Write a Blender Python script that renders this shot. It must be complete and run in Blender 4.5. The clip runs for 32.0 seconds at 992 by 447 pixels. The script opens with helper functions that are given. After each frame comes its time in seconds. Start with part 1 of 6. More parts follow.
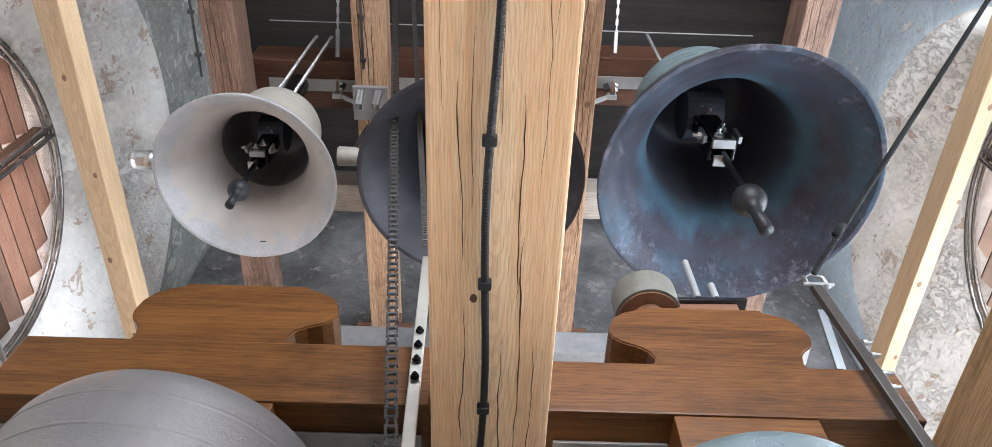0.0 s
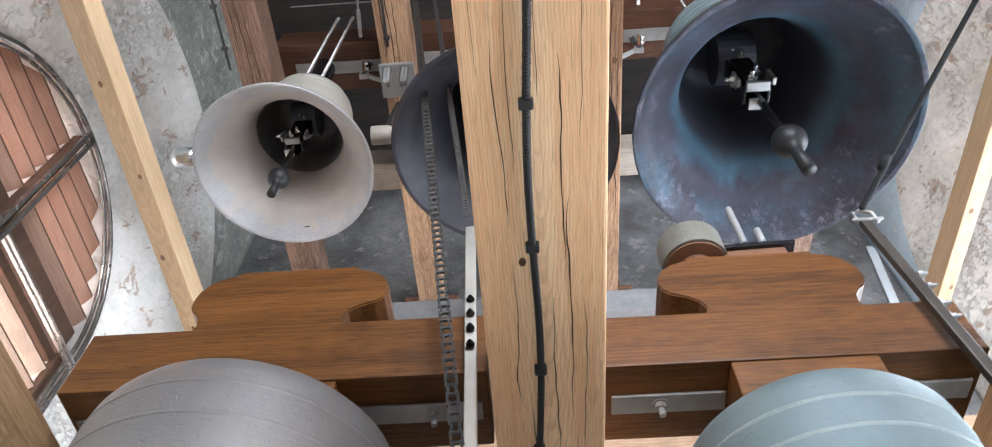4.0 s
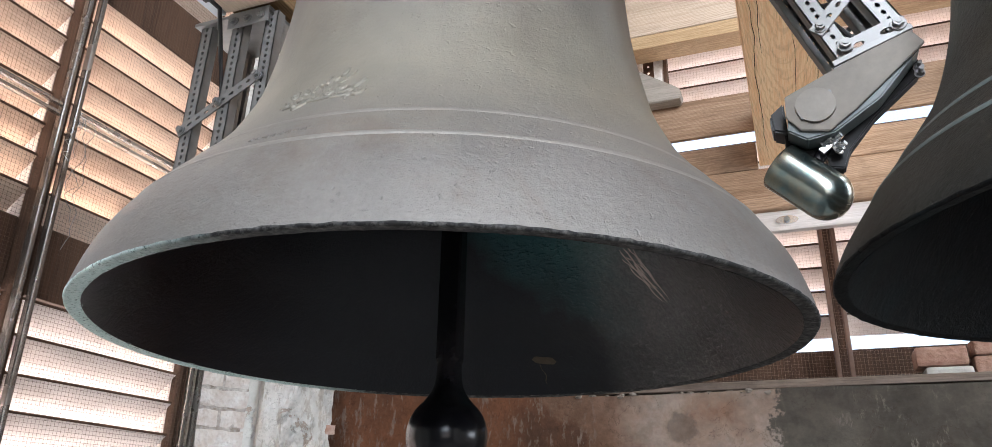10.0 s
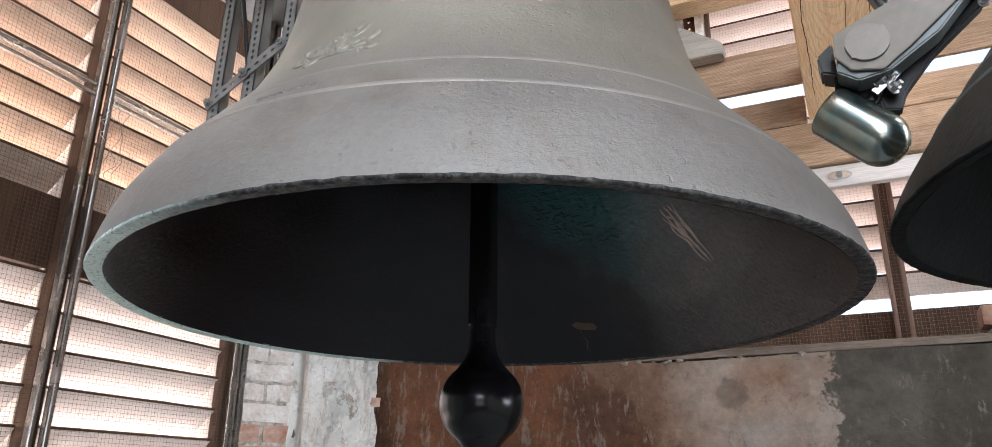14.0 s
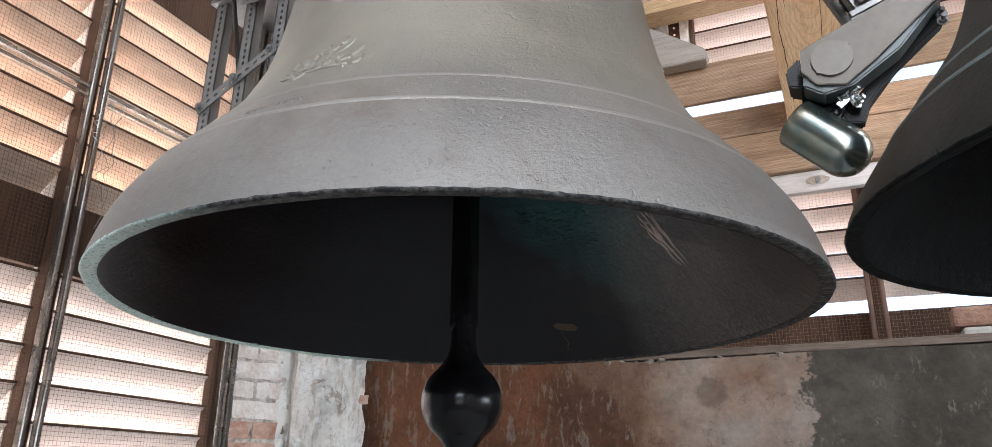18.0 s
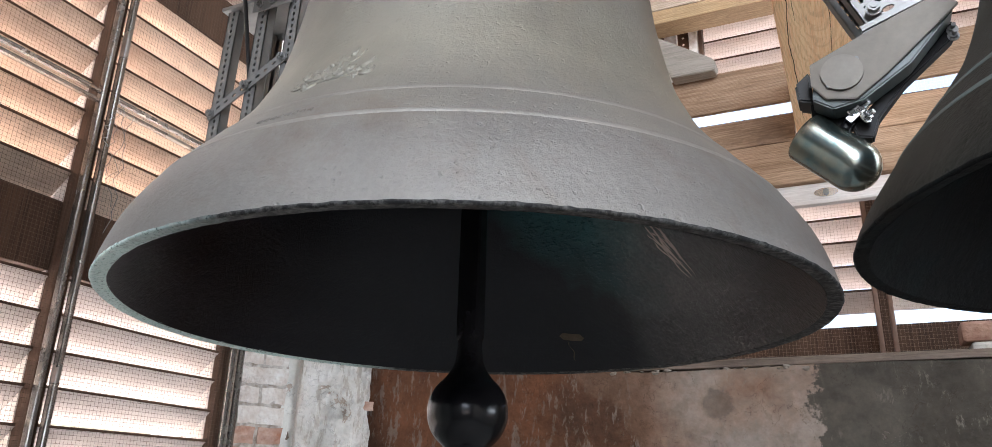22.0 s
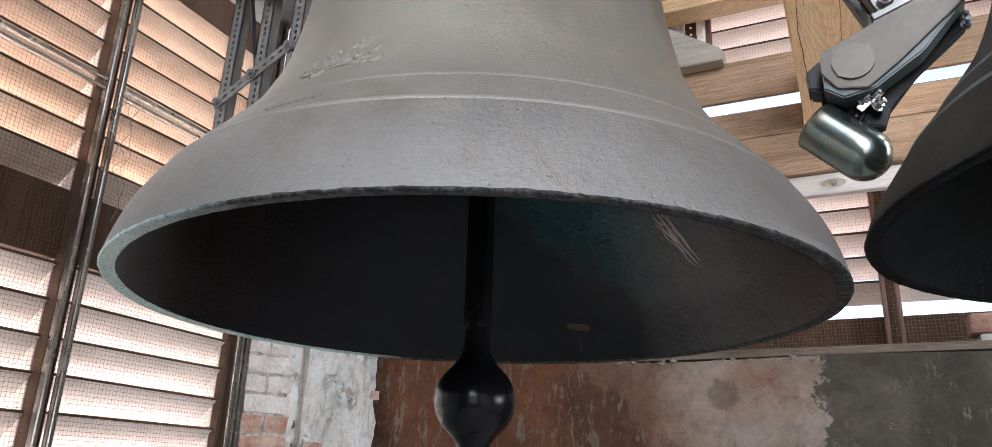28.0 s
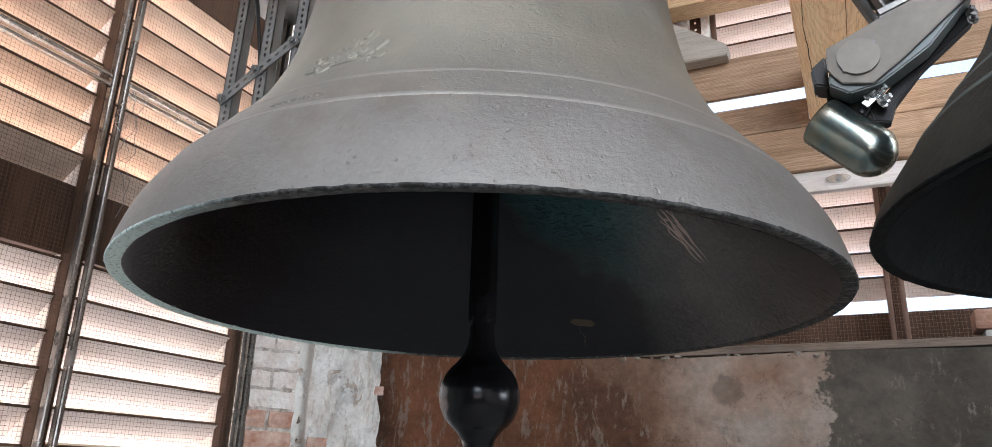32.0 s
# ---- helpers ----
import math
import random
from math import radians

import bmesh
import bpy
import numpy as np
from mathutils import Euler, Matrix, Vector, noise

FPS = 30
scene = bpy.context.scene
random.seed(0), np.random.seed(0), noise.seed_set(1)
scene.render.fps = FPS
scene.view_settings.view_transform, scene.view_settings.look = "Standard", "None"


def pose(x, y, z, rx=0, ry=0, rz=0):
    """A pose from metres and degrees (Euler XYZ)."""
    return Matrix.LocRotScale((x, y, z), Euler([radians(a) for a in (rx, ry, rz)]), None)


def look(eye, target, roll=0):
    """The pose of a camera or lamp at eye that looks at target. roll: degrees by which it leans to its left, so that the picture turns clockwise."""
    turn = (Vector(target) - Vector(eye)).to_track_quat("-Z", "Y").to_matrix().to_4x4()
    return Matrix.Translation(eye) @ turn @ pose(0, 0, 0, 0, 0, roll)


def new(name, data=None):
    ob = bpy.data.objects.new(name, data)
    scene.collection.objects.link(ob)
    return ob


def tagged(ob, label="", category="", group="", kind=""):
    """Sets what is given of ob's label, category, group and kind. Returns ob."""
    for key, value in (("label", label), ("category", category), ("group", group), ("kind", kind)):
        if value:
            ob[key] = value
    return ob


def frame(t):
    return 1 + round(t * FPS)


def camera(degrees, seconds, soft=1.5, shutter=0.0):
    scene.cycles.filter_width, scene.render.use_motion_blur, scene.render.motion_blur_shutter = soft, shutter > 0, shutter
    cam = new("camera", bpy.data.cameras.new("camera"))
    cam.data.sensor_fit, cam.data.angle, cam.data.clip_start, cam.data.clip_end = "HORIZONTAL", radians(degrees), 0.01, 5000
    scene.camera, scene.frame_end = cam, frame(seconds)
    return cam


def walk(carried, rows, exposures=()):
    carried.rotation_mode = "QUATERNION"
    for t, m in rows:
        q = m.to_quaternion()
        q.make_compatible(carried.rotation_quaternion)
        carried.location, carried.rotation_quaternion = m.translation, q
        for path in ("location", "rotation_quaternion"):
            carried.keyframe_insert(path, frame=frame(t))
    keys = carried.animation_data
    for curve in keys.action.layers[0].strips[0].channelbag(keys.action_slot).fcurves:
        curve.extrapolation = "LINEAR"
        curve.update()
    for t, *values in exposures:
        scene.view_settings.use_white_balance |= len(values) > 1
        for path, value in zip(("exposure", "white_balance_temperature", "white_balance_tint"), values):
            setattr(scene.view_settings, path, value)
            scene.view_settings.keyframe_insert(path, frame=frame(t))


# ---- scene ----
cam = camera(66.09, 32.0, soft=0.7, shutter=0.4)
# seconds, place, then the turn to the left, the tilt upwards and the lean, in degrees
PATH = [
    (0.0, 0.0001, 0.0001, 1.5999, -0.94, 59.43, 0.94),
    (0.5, -0.0014, -0.0001, 1.5992, -0.73, 59.36, 1.12),
    (1.0, -0.0025, 0.0009, 1.5992, -0.35, 59.24, 1.31),
    (1.5, -0.0004, 0.0014, 1.5975, -0.70, 59.12, 0.98),
    (2.0, 0.0004, -0.0001, 1.5990, -1.11, 59.23, 0.81),
    (2.5, 0.0011, -0.0008, 1.6006, -1.17, 59.45, 0.65),
    (4.5, -0.0191, 0.0007, 1.5708, 8.18, 53.62, 1.32),
    (4.7, -0.0155, -0.0085, 1.5519, 15.64, 48.02, 6.98),
    (4.9, -0.0120, -0.0189, 1.5338, 16.95, 46.59, 4.50),
    (5.0, -0.0156, -0.0054, 1.5353, 16.73, 44.72, 2.62),
    (5.2, -0.0231, 0.0124, 1.5331, 18.65, 39.79, 2.13),
    (5.5, -0.0441, 0.0011, 1.5232, 18.54, 33.41, 1.09),
    (5.7, -0.0534, 0.0160, 1.5073, 22.11, 32.81, 4.45),
    (6.0, -0.0687, 0.0363, 1.4858, 21.12, 27.59, 1.75),
    (6.2, -0.0694, 0.0437, 1.4760, 21.34, 25.62, 4.15),
    (6.5, -0.0730, 0.0522, 1.4634, 20.99, 23.83, 1.77),
    (7.0, -0.0734, 0.0598, 1.4485, 20.21, 22.20, 2.09),
    (7.5, -0.0724, 0.0572, 1.4431, 20.47, 22.13, 1.73),
    (8.0, -0.0729, 0.0577, 1.4434, 21.59, 22.09, 1.74),
    (8.5, -0.0746, 0.0635, 1.4394, 21.58, 21.51, 1.35),
    (9.0, -0.0745, 0.0607, 1.4422, 21.67, 21.32, 1.40),
    (9.5, -0.0762, 0.0599, 1.4408, 21.48, 21.31, 1.21),
    (10.0, -0.0758, 0.0594, 1.4393, 21.55, 21.04, 1.11),
    (10.5, -0.0723, 0.0477, 1.4321, 21.77, 20.61, 1.16),
    (11.0, -0.0715, 0.0923, 1.4402, 22.07, 19.90, 0.64),
    (11.5, -0.0567, 0.1114, 1.4467, 25.35, 20.64, 0.57),
    (12.0, -0.0524, 0.1178, 1.4487, 25.81, 18.70, 1.29),
    (12.5, -0.0606, 0.1098, 1.4434, 24.02, 18.57, 0.90),
    (13.0, -0.0616, 0.1107, 1.4448, 23.17, 19.19, 0.54),
    (13.5, -0.0724, 0.1304, 1.4399, 23.70, 19.14, -0.02),
    (14.0, -0.0735, 0.1362, 1.4374, 25.22, 19.02, 0.52),
    (14.5, -0.0424, 0.1271, 1.4377, 25.06, 18.27, 0.99),
    (16.5, -0.0311, 0.0910, 1.4321, 24.78, 18.55, 0.93),
    (17.0, -0.0307, 0.0873, 1.4318, 24.67, 18.67, 1.01),
    (17.5, -0.0289, 0.0886, 1.4337, 24.71, 18.72, 0.93),
    (18.0, -0.0269, 0.0912, 1.4336, 24.61, 18.84, 0.65),
    (18.5, -0.0275, 0.0910, 1.4339, 24.64, 18.65, 0.80),
    (19.0, -0.0324, 0.0887, 1.4326, 24.70, 18.52, 0.82),
    (19.5, -0.0294, 0.0889, 1.4332, 24.68, 18.64, 1.03),
    (20.0, -0.0292, 0.0896, 1.4336, 24.94, 18.67, 1.04),
    (20.5, -0.0301, 0.0883, 1.4354, 25.09, 19.22, 1.12),
    (21.0, -0.0271, 0.0857, 1.4390, 24.94, 19.42, 1.28),
    (21.5, -0.0271, 0.0853, 1.4387, 25.06, 19.49, 1.39),
    (22.0, -0.0275, 0.0854, 1.4412, 25.13, 19.29, 1.47),
    (22.5, -0.0318, 0.0866, 1.4385, 25.28, 18.96, 1.56),
    (23.0, -0.0310, 0.0857, 1.4386, 25.40, 19.18, 1.52),
    (23.5, -0.0302, 0.0853, 1.4386, 25.26, 19.04, 1.51),
    (24.0, -0.0306, 0.0848, 1.4373, 25.43, 18.81, 1.64),
    (24.5, -0.0318, 0.0850, 1.4354, 25.51, 18.70, 1.79),
    (25.0, -0.0316, 0.0860, 1.4367, 25.63, 18.52, 1.82),
    (25.5, -0.0306, 0.0860, 1.4366, 25.38, 18.72, 1.68),
    (27.5, -0.0344, 0.0870, 1.4366, 25.44, 18.68, 1.91),
    (28.0, -0.0354, 0.0879, 1.4379, 25.48, 18.61, 1.76),
    (28.5, -0.0338, 0.0870, 1.4388, 25.83, 18.25, 1.78),
    (29.0, -0.0354, 0.0867, 1.4370, 26.05, 17.37, 1.65),
    (29.5, -0.0343, 0.0859, 1.4366, 26.19, 17.48, 2.03),
    (30.0, -0.0313, 0.0856, 1.4352, 26.05, 17.66, 1.99),
    (30.5, -0.0334, 0.0847, 1.4365, 26.06, 17.85, 1.83),
    (31.0, -0.0343, 0.0858, 1.4387, 25.94, 17.93, 1.81),
    (31.5, -0.0361, 0.0856, 1.4383, 25.92, 17.91, 1.85),
    (32.0, -0.0360, 0.0852, 1.4381, 25.77, 18.27, 1.83),
]
EXPOSURES = [(0.0, 3.04, 5950, 10), (2.5, 3.04, 5950, 10), (4.6, 2.98, 6000, 10), (5.0, 2.85, 6000, 10), (5.6, 2.42, 5900, 12), (6.0, 2.38, 5780, 14), (6.5, 2.43, 5900, 12), (7.0, 2.5, 6150, 10), (14.0, 2.46, 6150, 10), (32.0, 2.34, 6100, 10)]
walk(cam, [(t, pose(x, y, z, 90 + up, 0, left) @ pose(0, 0, 0, 0, 0, lean)) for t, x, y, z, left, up, lean in PATH], EXPOSURES)

# ---- world, sun, the sky's light in the windows, and an added south fill ----
world = bpy.data.worlds.new("sky")
scene.world = world
world.use_nodes = True
wn = world.node_tree
sky = wn.nodes.new("ShaderNodeTexSky")
sky.sky_type, sky.sun_disc, sky.dust_density, sky.air_density = "NISHITA", False, 6.0, 1.0
SUN_UP, SUN_FROM = 48.0, 262.0  # degrees above the horizon, compass bearing with y as north
sky.sun_elevation, sky.sun_rotation = radians(SUN_UP), radians(SUN_FROM)
wn.nodes["Background"].inputs["Strength"].default_value = 0.15
wn.links.new(sky.outputs["Color"], wn.nodes["Background"].inputs["Color"])
sun_data = bpy.data.lights.new("sun", "SUN")
sun_data.energy, sun_data.angle, sun_data.color = 3.0, radians(0.5), (1.0, 0.96, 0.91)
sun = new("sun", sun_data)
sa, se = radians(SUN_FROM), radians(SUN_UP)
sun.matrix_world = look((0, 0, 20), Vector((0, 0, 20)) - Vector((math.sin(sa) * math.cos(se), math.cos(sa) * math.cos(se), math.sin(se))))


def window_light(name, eye, target, wide, high, watts, color):
    data = bpy.data.lights.new(name, "AREA")
    data.shape, data.size, data.size_y, data.energy, data.color = "RECTANGLE", wide, high, watts, color
    lamp = new(name, data)
    lamp.matrix_world = look(eye, target)
    return lamp


# added fill from behind the camera, through an assumed opening
window_light("fill_light_south", (0.6, -2.25, 3.75), (-0.2, 1.2, 2.2), 1.5, 2.6, 42, (0.95, 0.97, 1.0))
window_light("window_light_east", (2.45, 1.7, 3.3), (-1.0, 1.4, 3.2), 1.5, 3.6, 38, (0.88, 0.95, 1.0))
window_light("window_light_north", (0.115, 4.25, 3.6), (0.115, 3.2, 2.9), 1.7, 2.6, 6, (1.0, 0.98, 0.97))
window_light("window_light_west", (-2.34, 1.74, 3.4), (1.0, 1.4, 3.4), 1.5, 3.6, 3, (1.0, 0.97, 0.95))


# ---- materials ----
def nodes_of(name):
    m = bpy.data.materials.new(name)
    m.use_nodes = True
    return m, m.node_tree, m.node_tree.nodes["Principled BSDF"]


def mapped(nt, scale=(1, 1, 1), turn=(0, 0, 0)):
    tc = nt.nodes.new("ShaderNodeTexCoord")
    mp = nt.nodes.new("ShaderNodeMapping")
    mp.inputs["Scale"].default_value = scale
    mp.inputs["Rotation"].default_value = turn
    nt.links.new(tc.outputs["Object"], mp.inputs["Vector"])
    return mp.outputs["Vector"]


def tex_noise(nt, vec, scale, detail=4.0, rough=0.55, warp=0.0):
    n = nt.nodes.new("ShaderNodeTexNoise")
    n.inputs["Scale"].default_value, n.inputs["Detail"].default_value = scale, detail
    n.inputs["Roughness"].default_value, n.inputs["Distortion"].default_value = rough, warp
    nt.links.new(vec, n.inputs["Vector"])
    return n.outputs["Fac"]


def ramp(nt, fac, stops):
    r = nt.nodes.new("ShaderNodeValToRGB")
    while len(r.color_ramp.elements) < len(stops):
        r.color_ramp.elements.new(0.5)
    for e, (p, c) in zip(r.color_ramp.elements, stops):
        e.position = p
        e.color = (*c, 1) if len(c) == 3 else c
    nt.links.new(fac, r.inputs["Fac"])
    return r.outputs["Color"]


def mixed(nt, fac, a, b, mode="MIX"):
    m = nt.nodes.new("ShaderNodeMix")
    m.data_type, m.blend_type = "RGBA", mode
    for sock, v in ((m.inputs["Factor"], fac), (m.inputs["A"], a), (m.inputs["B"], b)):
        if isinstance(v, (int, float)):
            sock.default_value = v
        elif isinstance(v, tuple):
            sock.default_value = (*v, 1)
        else:
            nt.links.new(v, sock)
    return m.outputs["Result"]


def calc(nt, op, a, b=0.0, c=0.0):
    m = nt.nodes.new("ShaderNodeMath")
    m.operation = op
    for sock, v in zip(m.inputs, (a, b, c)):
        if isinstance(v, (int, float)):
            sock.default_value = v
        else:
            nt.links.new(v, sock)
    return m.outputs[0]


def bumped(nt, bsdf, height, strength, depth):
    b = nt.nodes.new("ShaderNodeBump")
    b.inputs["Strength"].default_value, b.inputs["Distance"].default_value = strength, depth
    nt.links.new(height, b.inputs["Height"])
    nt.links.new(b.outputs["Normal"], bsdf.inputs["Normal"])


def gray(v):
    return (v, v, v)


def wood(name, axis, dark, light, rough=0.65, cracks=0.0, stain=0.0, gloss=0.3, scale=1.0, vary=0.12, figure=0.0, pores=0.0):
    """Timber with its grain along an axis, some tone from piece to piece, and drying cracks."""
    m, nt, bsdf = nodes_of(name)
    long = [1.0, 1.0, 1.0]
    long["xyz".index(axis)] = 0.045
    vec = mapped(nt, tuple(l * scale for l in long))
    info = nt.nodes.new("ShaderNodeObjectInfo")
    shift = nt.nodes.new("ShaderNodeVectorMath")
    shift.operation = "ADD"
    rnd = nt.nodes.new("ShaderNodeCombineXYZ")
    for i in range(3):
        nt.links.new(calc(nt, "MULTIPLY", info.outputs["Random"], 7.0 + i), rnd.inputs[i])
    nt.links.new(vec, shift.inputs[0])
    nt.links.new(rnd.outputs[0], shift.inputs[1])
    vec = shift.outputs[0]
    broad = tex_noise(nt, vec, 9, 3, 0.5, 0.6)
    fine = tex_noise(nt, vec, 150, 7, 0.8, 0.2)
    grain = calc(nt, "ADD", calc(nt, "MULTIPLY", broad, 0.35), calc(nt, "MULTIPLY", fine, 0.65))
    col = ramp(nt, grain, [(0.40, dark), (0.58, light)])
    if figure:
        lean = [0.0, 0.0, 0.0]
        lean[1 if axis == "x" else 0] = 0.07
        rings = nt.nodes.new("ShaderNodeTexWave")
        rings.wave_type, rings.rings_direction = "RINGS", axis.upper()
        rings.inputs["Scale"].default_value, rings.inputs["Distortion"].default_value = 52.0, 6.0
        rings.inputs["Detail"].default_value, rings.inputs["Detail Scale"].default_value = 3.0, 0.35
        nt.links.new(mapped(nt, (1, 1, 1), tuple(lean)), rings.inputs["Vector"])
        col = mixed(nt, calc(nt, "MULTIPLY", ramp(nt, rings.outputs["Fac"], [(0.55, gray(0)), (1.0, gray(1))]), figure), col, tuple(0.78 * d for d in dark))
    if pores:
        dash = [1.0, 1.0, 1.0]
        dash["xyz".index(axis)] = 0.035
        ticks = tex_noise(nt, mapped(nt, tuple(dash)), 330, 2, 0.6)
        col = mixed(nt, calc(nt, "MULTIPLY", ramp(nt, ticks, [(0.56, gray(0)), (0.68, gray(1))]), pores), col, tuple(0.55 * d for d in dark))
    tone = calc(nt, "ADD", 1.0 - vary, calc(nt, "MULTIPLY", info.outputs["Random"], 2 * vary))
    hsv = nt.nodes.new("ShaderNodeHueSaturation")
    nt.links.new(tone, hsv.inputs["Value"])
    nt.links.new(col, hsv.inputs["Color"])
    col = hsv.outputs["Color"]
    if stain:
        blot = tex_noise(nt, mapped(nt, (1, 1, 1)), 3.2, 5, 0.65)
        col = mixed(nt, calc(nt, "MULTIPLY", ramp(nt, blot, [(0.52, gray(0)), (0.7, gray(1))]), stain), col, tuple(0.35 * d for d in dark))
    height = grain
    if cracks:
        thin = [1.0, 1.0, 1.0]
        thin["xyz".index(axis)] = 0.05
        cv = mapped(nt, tuple(thin))
        lines = tex_noise(nt, cv, 9.0, 3, 0.55, 0.5)
        band = calc(nt, "ABSOLUTE", calc(nt, "SUBTRACT", lines, 0.5))
        gap = ramp(nt, band, [(0.0, gray(1)), (0.007, gray(1)), (0.014, gray(0))])
        some = ramp(nt, tex_noise(nt, mapped(nt, (1, 1, 1)), 2.3, 2), [(0.40, gray(0)), (0.46, gray(1))])
        gap = calc(nt, "MULTIPLY", gap, some)
        col = mixed(nt, calc(nt, "MULTIPLY", gap, cracks), col, tuple(0.16 * d for d in dark))
        height = calc(nt, "SUBTRACT", grain, calc(nt, "MULTIPLY", gap, 3.0))
    nt.links.new(col, bsdf.inputs["Base Color"])
    rr = nt.nodes.new("ShaderNodeMapRange")
    rr.inputs["To Min"].default_value, rr.inputs["To Max"].default_value = rough - 0.1, rough + 0.12
    nt.links.new(fine, rr.inputs["Value"])
    nt.links.new(rr.outputs["Result"], bsdf.inputs["Roughness"])
    bsdf.inputs["Specular IOR Level"].default_value = gloss
    bumped(nt, bsdf, height, 0.35, 0.004)
    return m


def metal(name, base, other, metallic, rough, grain=40.0, relief=0.15, depth=0.002, mottle=4.0, shine=0.5):
    m, nt, bsdf = nodes_of(name)
    vec = mapped(nt)
    big = tex_noise(nt, vec, mottle, 5, 0.6)
    fine = tex_noise(nt, vec, grain, 4, 0.6)
    nt.links.new(ramp(nt, calc(nt, "ADD", calc(nt, "MULTIPLY", big, 0.7), calc(nt, "MULTIPLY", fine, 0.3)), [(0.35, base), (0.68, other)]), bsdf.inputs["Base Color"])
    bsdf.inputs["Metallic"].default_value = metallic
    bsdf.inputs["Specular IOR Level"].default_value = shine
    rr = nt.nodes.new("ShaderNodeMapRange")
    rr.inputs["To Min"].default_value, rr.inputs["To Max"].default_value = max(0.05, rough - 0.1), rough + 0.1
    nt.links.new(big, rr.inputs["Value"])
    nt.links.new(rr.outputs["Result"], bsdf.inputs["Roughness"])
    bumped(nt, bsdf, fine, relief, depth)
    return m


def bronze(name, low, high, streak, rough, metallic=0.35, mottle=False, cast=0.0, tarnish=None, shine=0.5, sheen_tint=None, patina_shade=None):
    """Cast bell bronze: dull skin, fine pitting, soft runs of oxide down the flanks."""
    m, nt, bsdf = nodes_of(name)
    vec = mapped(nt)
    runs = tex_noise(nt, mapped(nt, (1, 1, 0.16)), 9, 4, 0.6, 0.4)
    big = tex_noise(nt, vec, 3.0, 5, 0.6)
    pits = tex_noise(nt, vec, 120, 4, 0.7)
    dents = tex_noise(nt, vec, 38, 3, 0.55)
    col = ramp(nt, calc(nt, "ADD", calc(nt, "MULTIPLY", big, 0.65), calc(nt, "MULTIPLY", pits, 0.35)), [(0.36, low), (0.66, high)])
    col = mixed(nt, calc(nt, "MULTIPLY", ramp(nt, runs, [(0.5, gray(0)), (0.72, gray(1))]), 0.45), col, streak)
    if mottle:
        bloom_sheen = tex_noise(nt, mapped(nt, (1, 1, 0.45)), 12, 10, 0.8, 0.3)
        col = mixed(nt, calc(nt, "MULTIPLY", ramp(nt, bloom_sheen, [(0.54, gray(0)), (0.60, gray(1))]), 0.5), col, (0.17, 0.16, 0.205))
        crackle = tex_noise(nt, vec, 58, 7, 0.75, 0.6)
        col = mixed(nt, 0.7, col, ramp(nt, crackle, [(0.40, gray(0.45)), (0.58, gray(1.0))]), "MULTIPLY")
        teal = tex_noise(nt, mapped(nt, (1, 1, 1)), 3.5, 8, 0.7, 0.2)
        col = mixed(nt, calc(nt, "MULTIPLY", ramp(nt, teal, [(0.48, gray(0)), (0.62, gray(1))]), 0.4), col, (0.03, 0.09, 0.13))
    if tarnish:
        spots = tex_noise(nt, vec, 4.5, 7, 0.7, 0.3)
        col = mixed(nt, calc(nt, "MULTIPLY", ramp(nt, spots, [(0.54, gray(0)), (0.68, gray(1))]), 0.42), col, tarnish)
    if patina_shade:
        # patina hues and painted shade on the way up: (height, colour) from the sound bow to the shoulder
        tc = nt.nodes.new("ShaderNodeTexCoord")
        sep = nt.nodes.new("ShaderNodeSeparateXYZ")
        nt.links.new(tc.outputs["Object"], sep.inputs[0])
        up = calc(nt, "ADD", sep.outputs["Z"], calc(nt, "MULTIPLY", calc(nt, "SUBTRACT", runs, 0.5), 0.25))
        start = patina_shade[0][0]
        for height, tint in patina_shade[1:]:
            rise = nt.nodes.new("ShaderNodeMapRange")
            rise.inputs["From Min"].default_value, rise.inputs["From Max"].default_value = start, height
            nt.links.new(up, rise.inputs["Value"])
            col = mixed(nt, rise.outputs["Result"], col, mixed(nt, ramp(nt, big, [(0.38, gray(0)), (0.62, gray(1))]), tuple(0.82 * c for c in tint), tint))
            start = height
    if patina_shade and cast:
        # brown stains on the shoulder
        drips = tex_noise(nt, mapped(nt, (1, 1, 0.6)), 3.4, 6, 0.7, 0.4)
        high = nt.nodes.new("ShaderNodeMapRange")
        high.inputs["From Min"].default_value, high.inputs["From Max"].default_value = patina_shade[-1][0], patina_shade[-1][0] + 0.08
        nt.links.new(sep.outputs["Z"], high.inputs["Value"])
        col = mixed(nt, calc(nt, "MULTIPLY", calc(nt, "MULTIPLY", ramp(nt, drips, [(0.60, gray(0)), (0.63, gray(1))]), high.outputs["Result"]), 0.6), col, (0.24, 0.135, 0.075))
    bsdf.inputs["Specular IOR Level"].default_value = shine
    if sheen_tint:
        # teal sheen of reflected light, painted beside the pale patch
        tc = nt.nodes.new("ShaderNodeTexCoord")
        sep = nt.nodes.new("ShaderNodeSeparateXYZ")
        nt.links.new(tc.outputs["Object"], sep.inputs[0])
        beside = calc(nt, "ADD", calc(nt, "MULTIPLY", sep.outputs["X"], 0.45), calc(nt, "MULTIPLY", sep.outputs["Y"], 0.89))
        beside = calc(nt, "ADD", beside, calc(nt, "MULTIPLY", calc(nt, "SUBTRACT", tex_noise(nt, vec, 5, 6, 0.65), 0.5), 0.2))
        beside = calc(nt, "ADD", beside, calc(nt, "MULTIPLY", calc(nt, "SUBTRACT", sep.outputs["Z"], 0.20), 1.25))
        bloom_sheen = nt.nodes.new("ShaderNodeMapRange")
        bloom_sheen.inputs["From Min"].default_value, bloom_sheen.inputs["From Max"].default_value = 0.47, 0.61
        nt.links.new(beside, bloom_sheen.inputs["Value"])
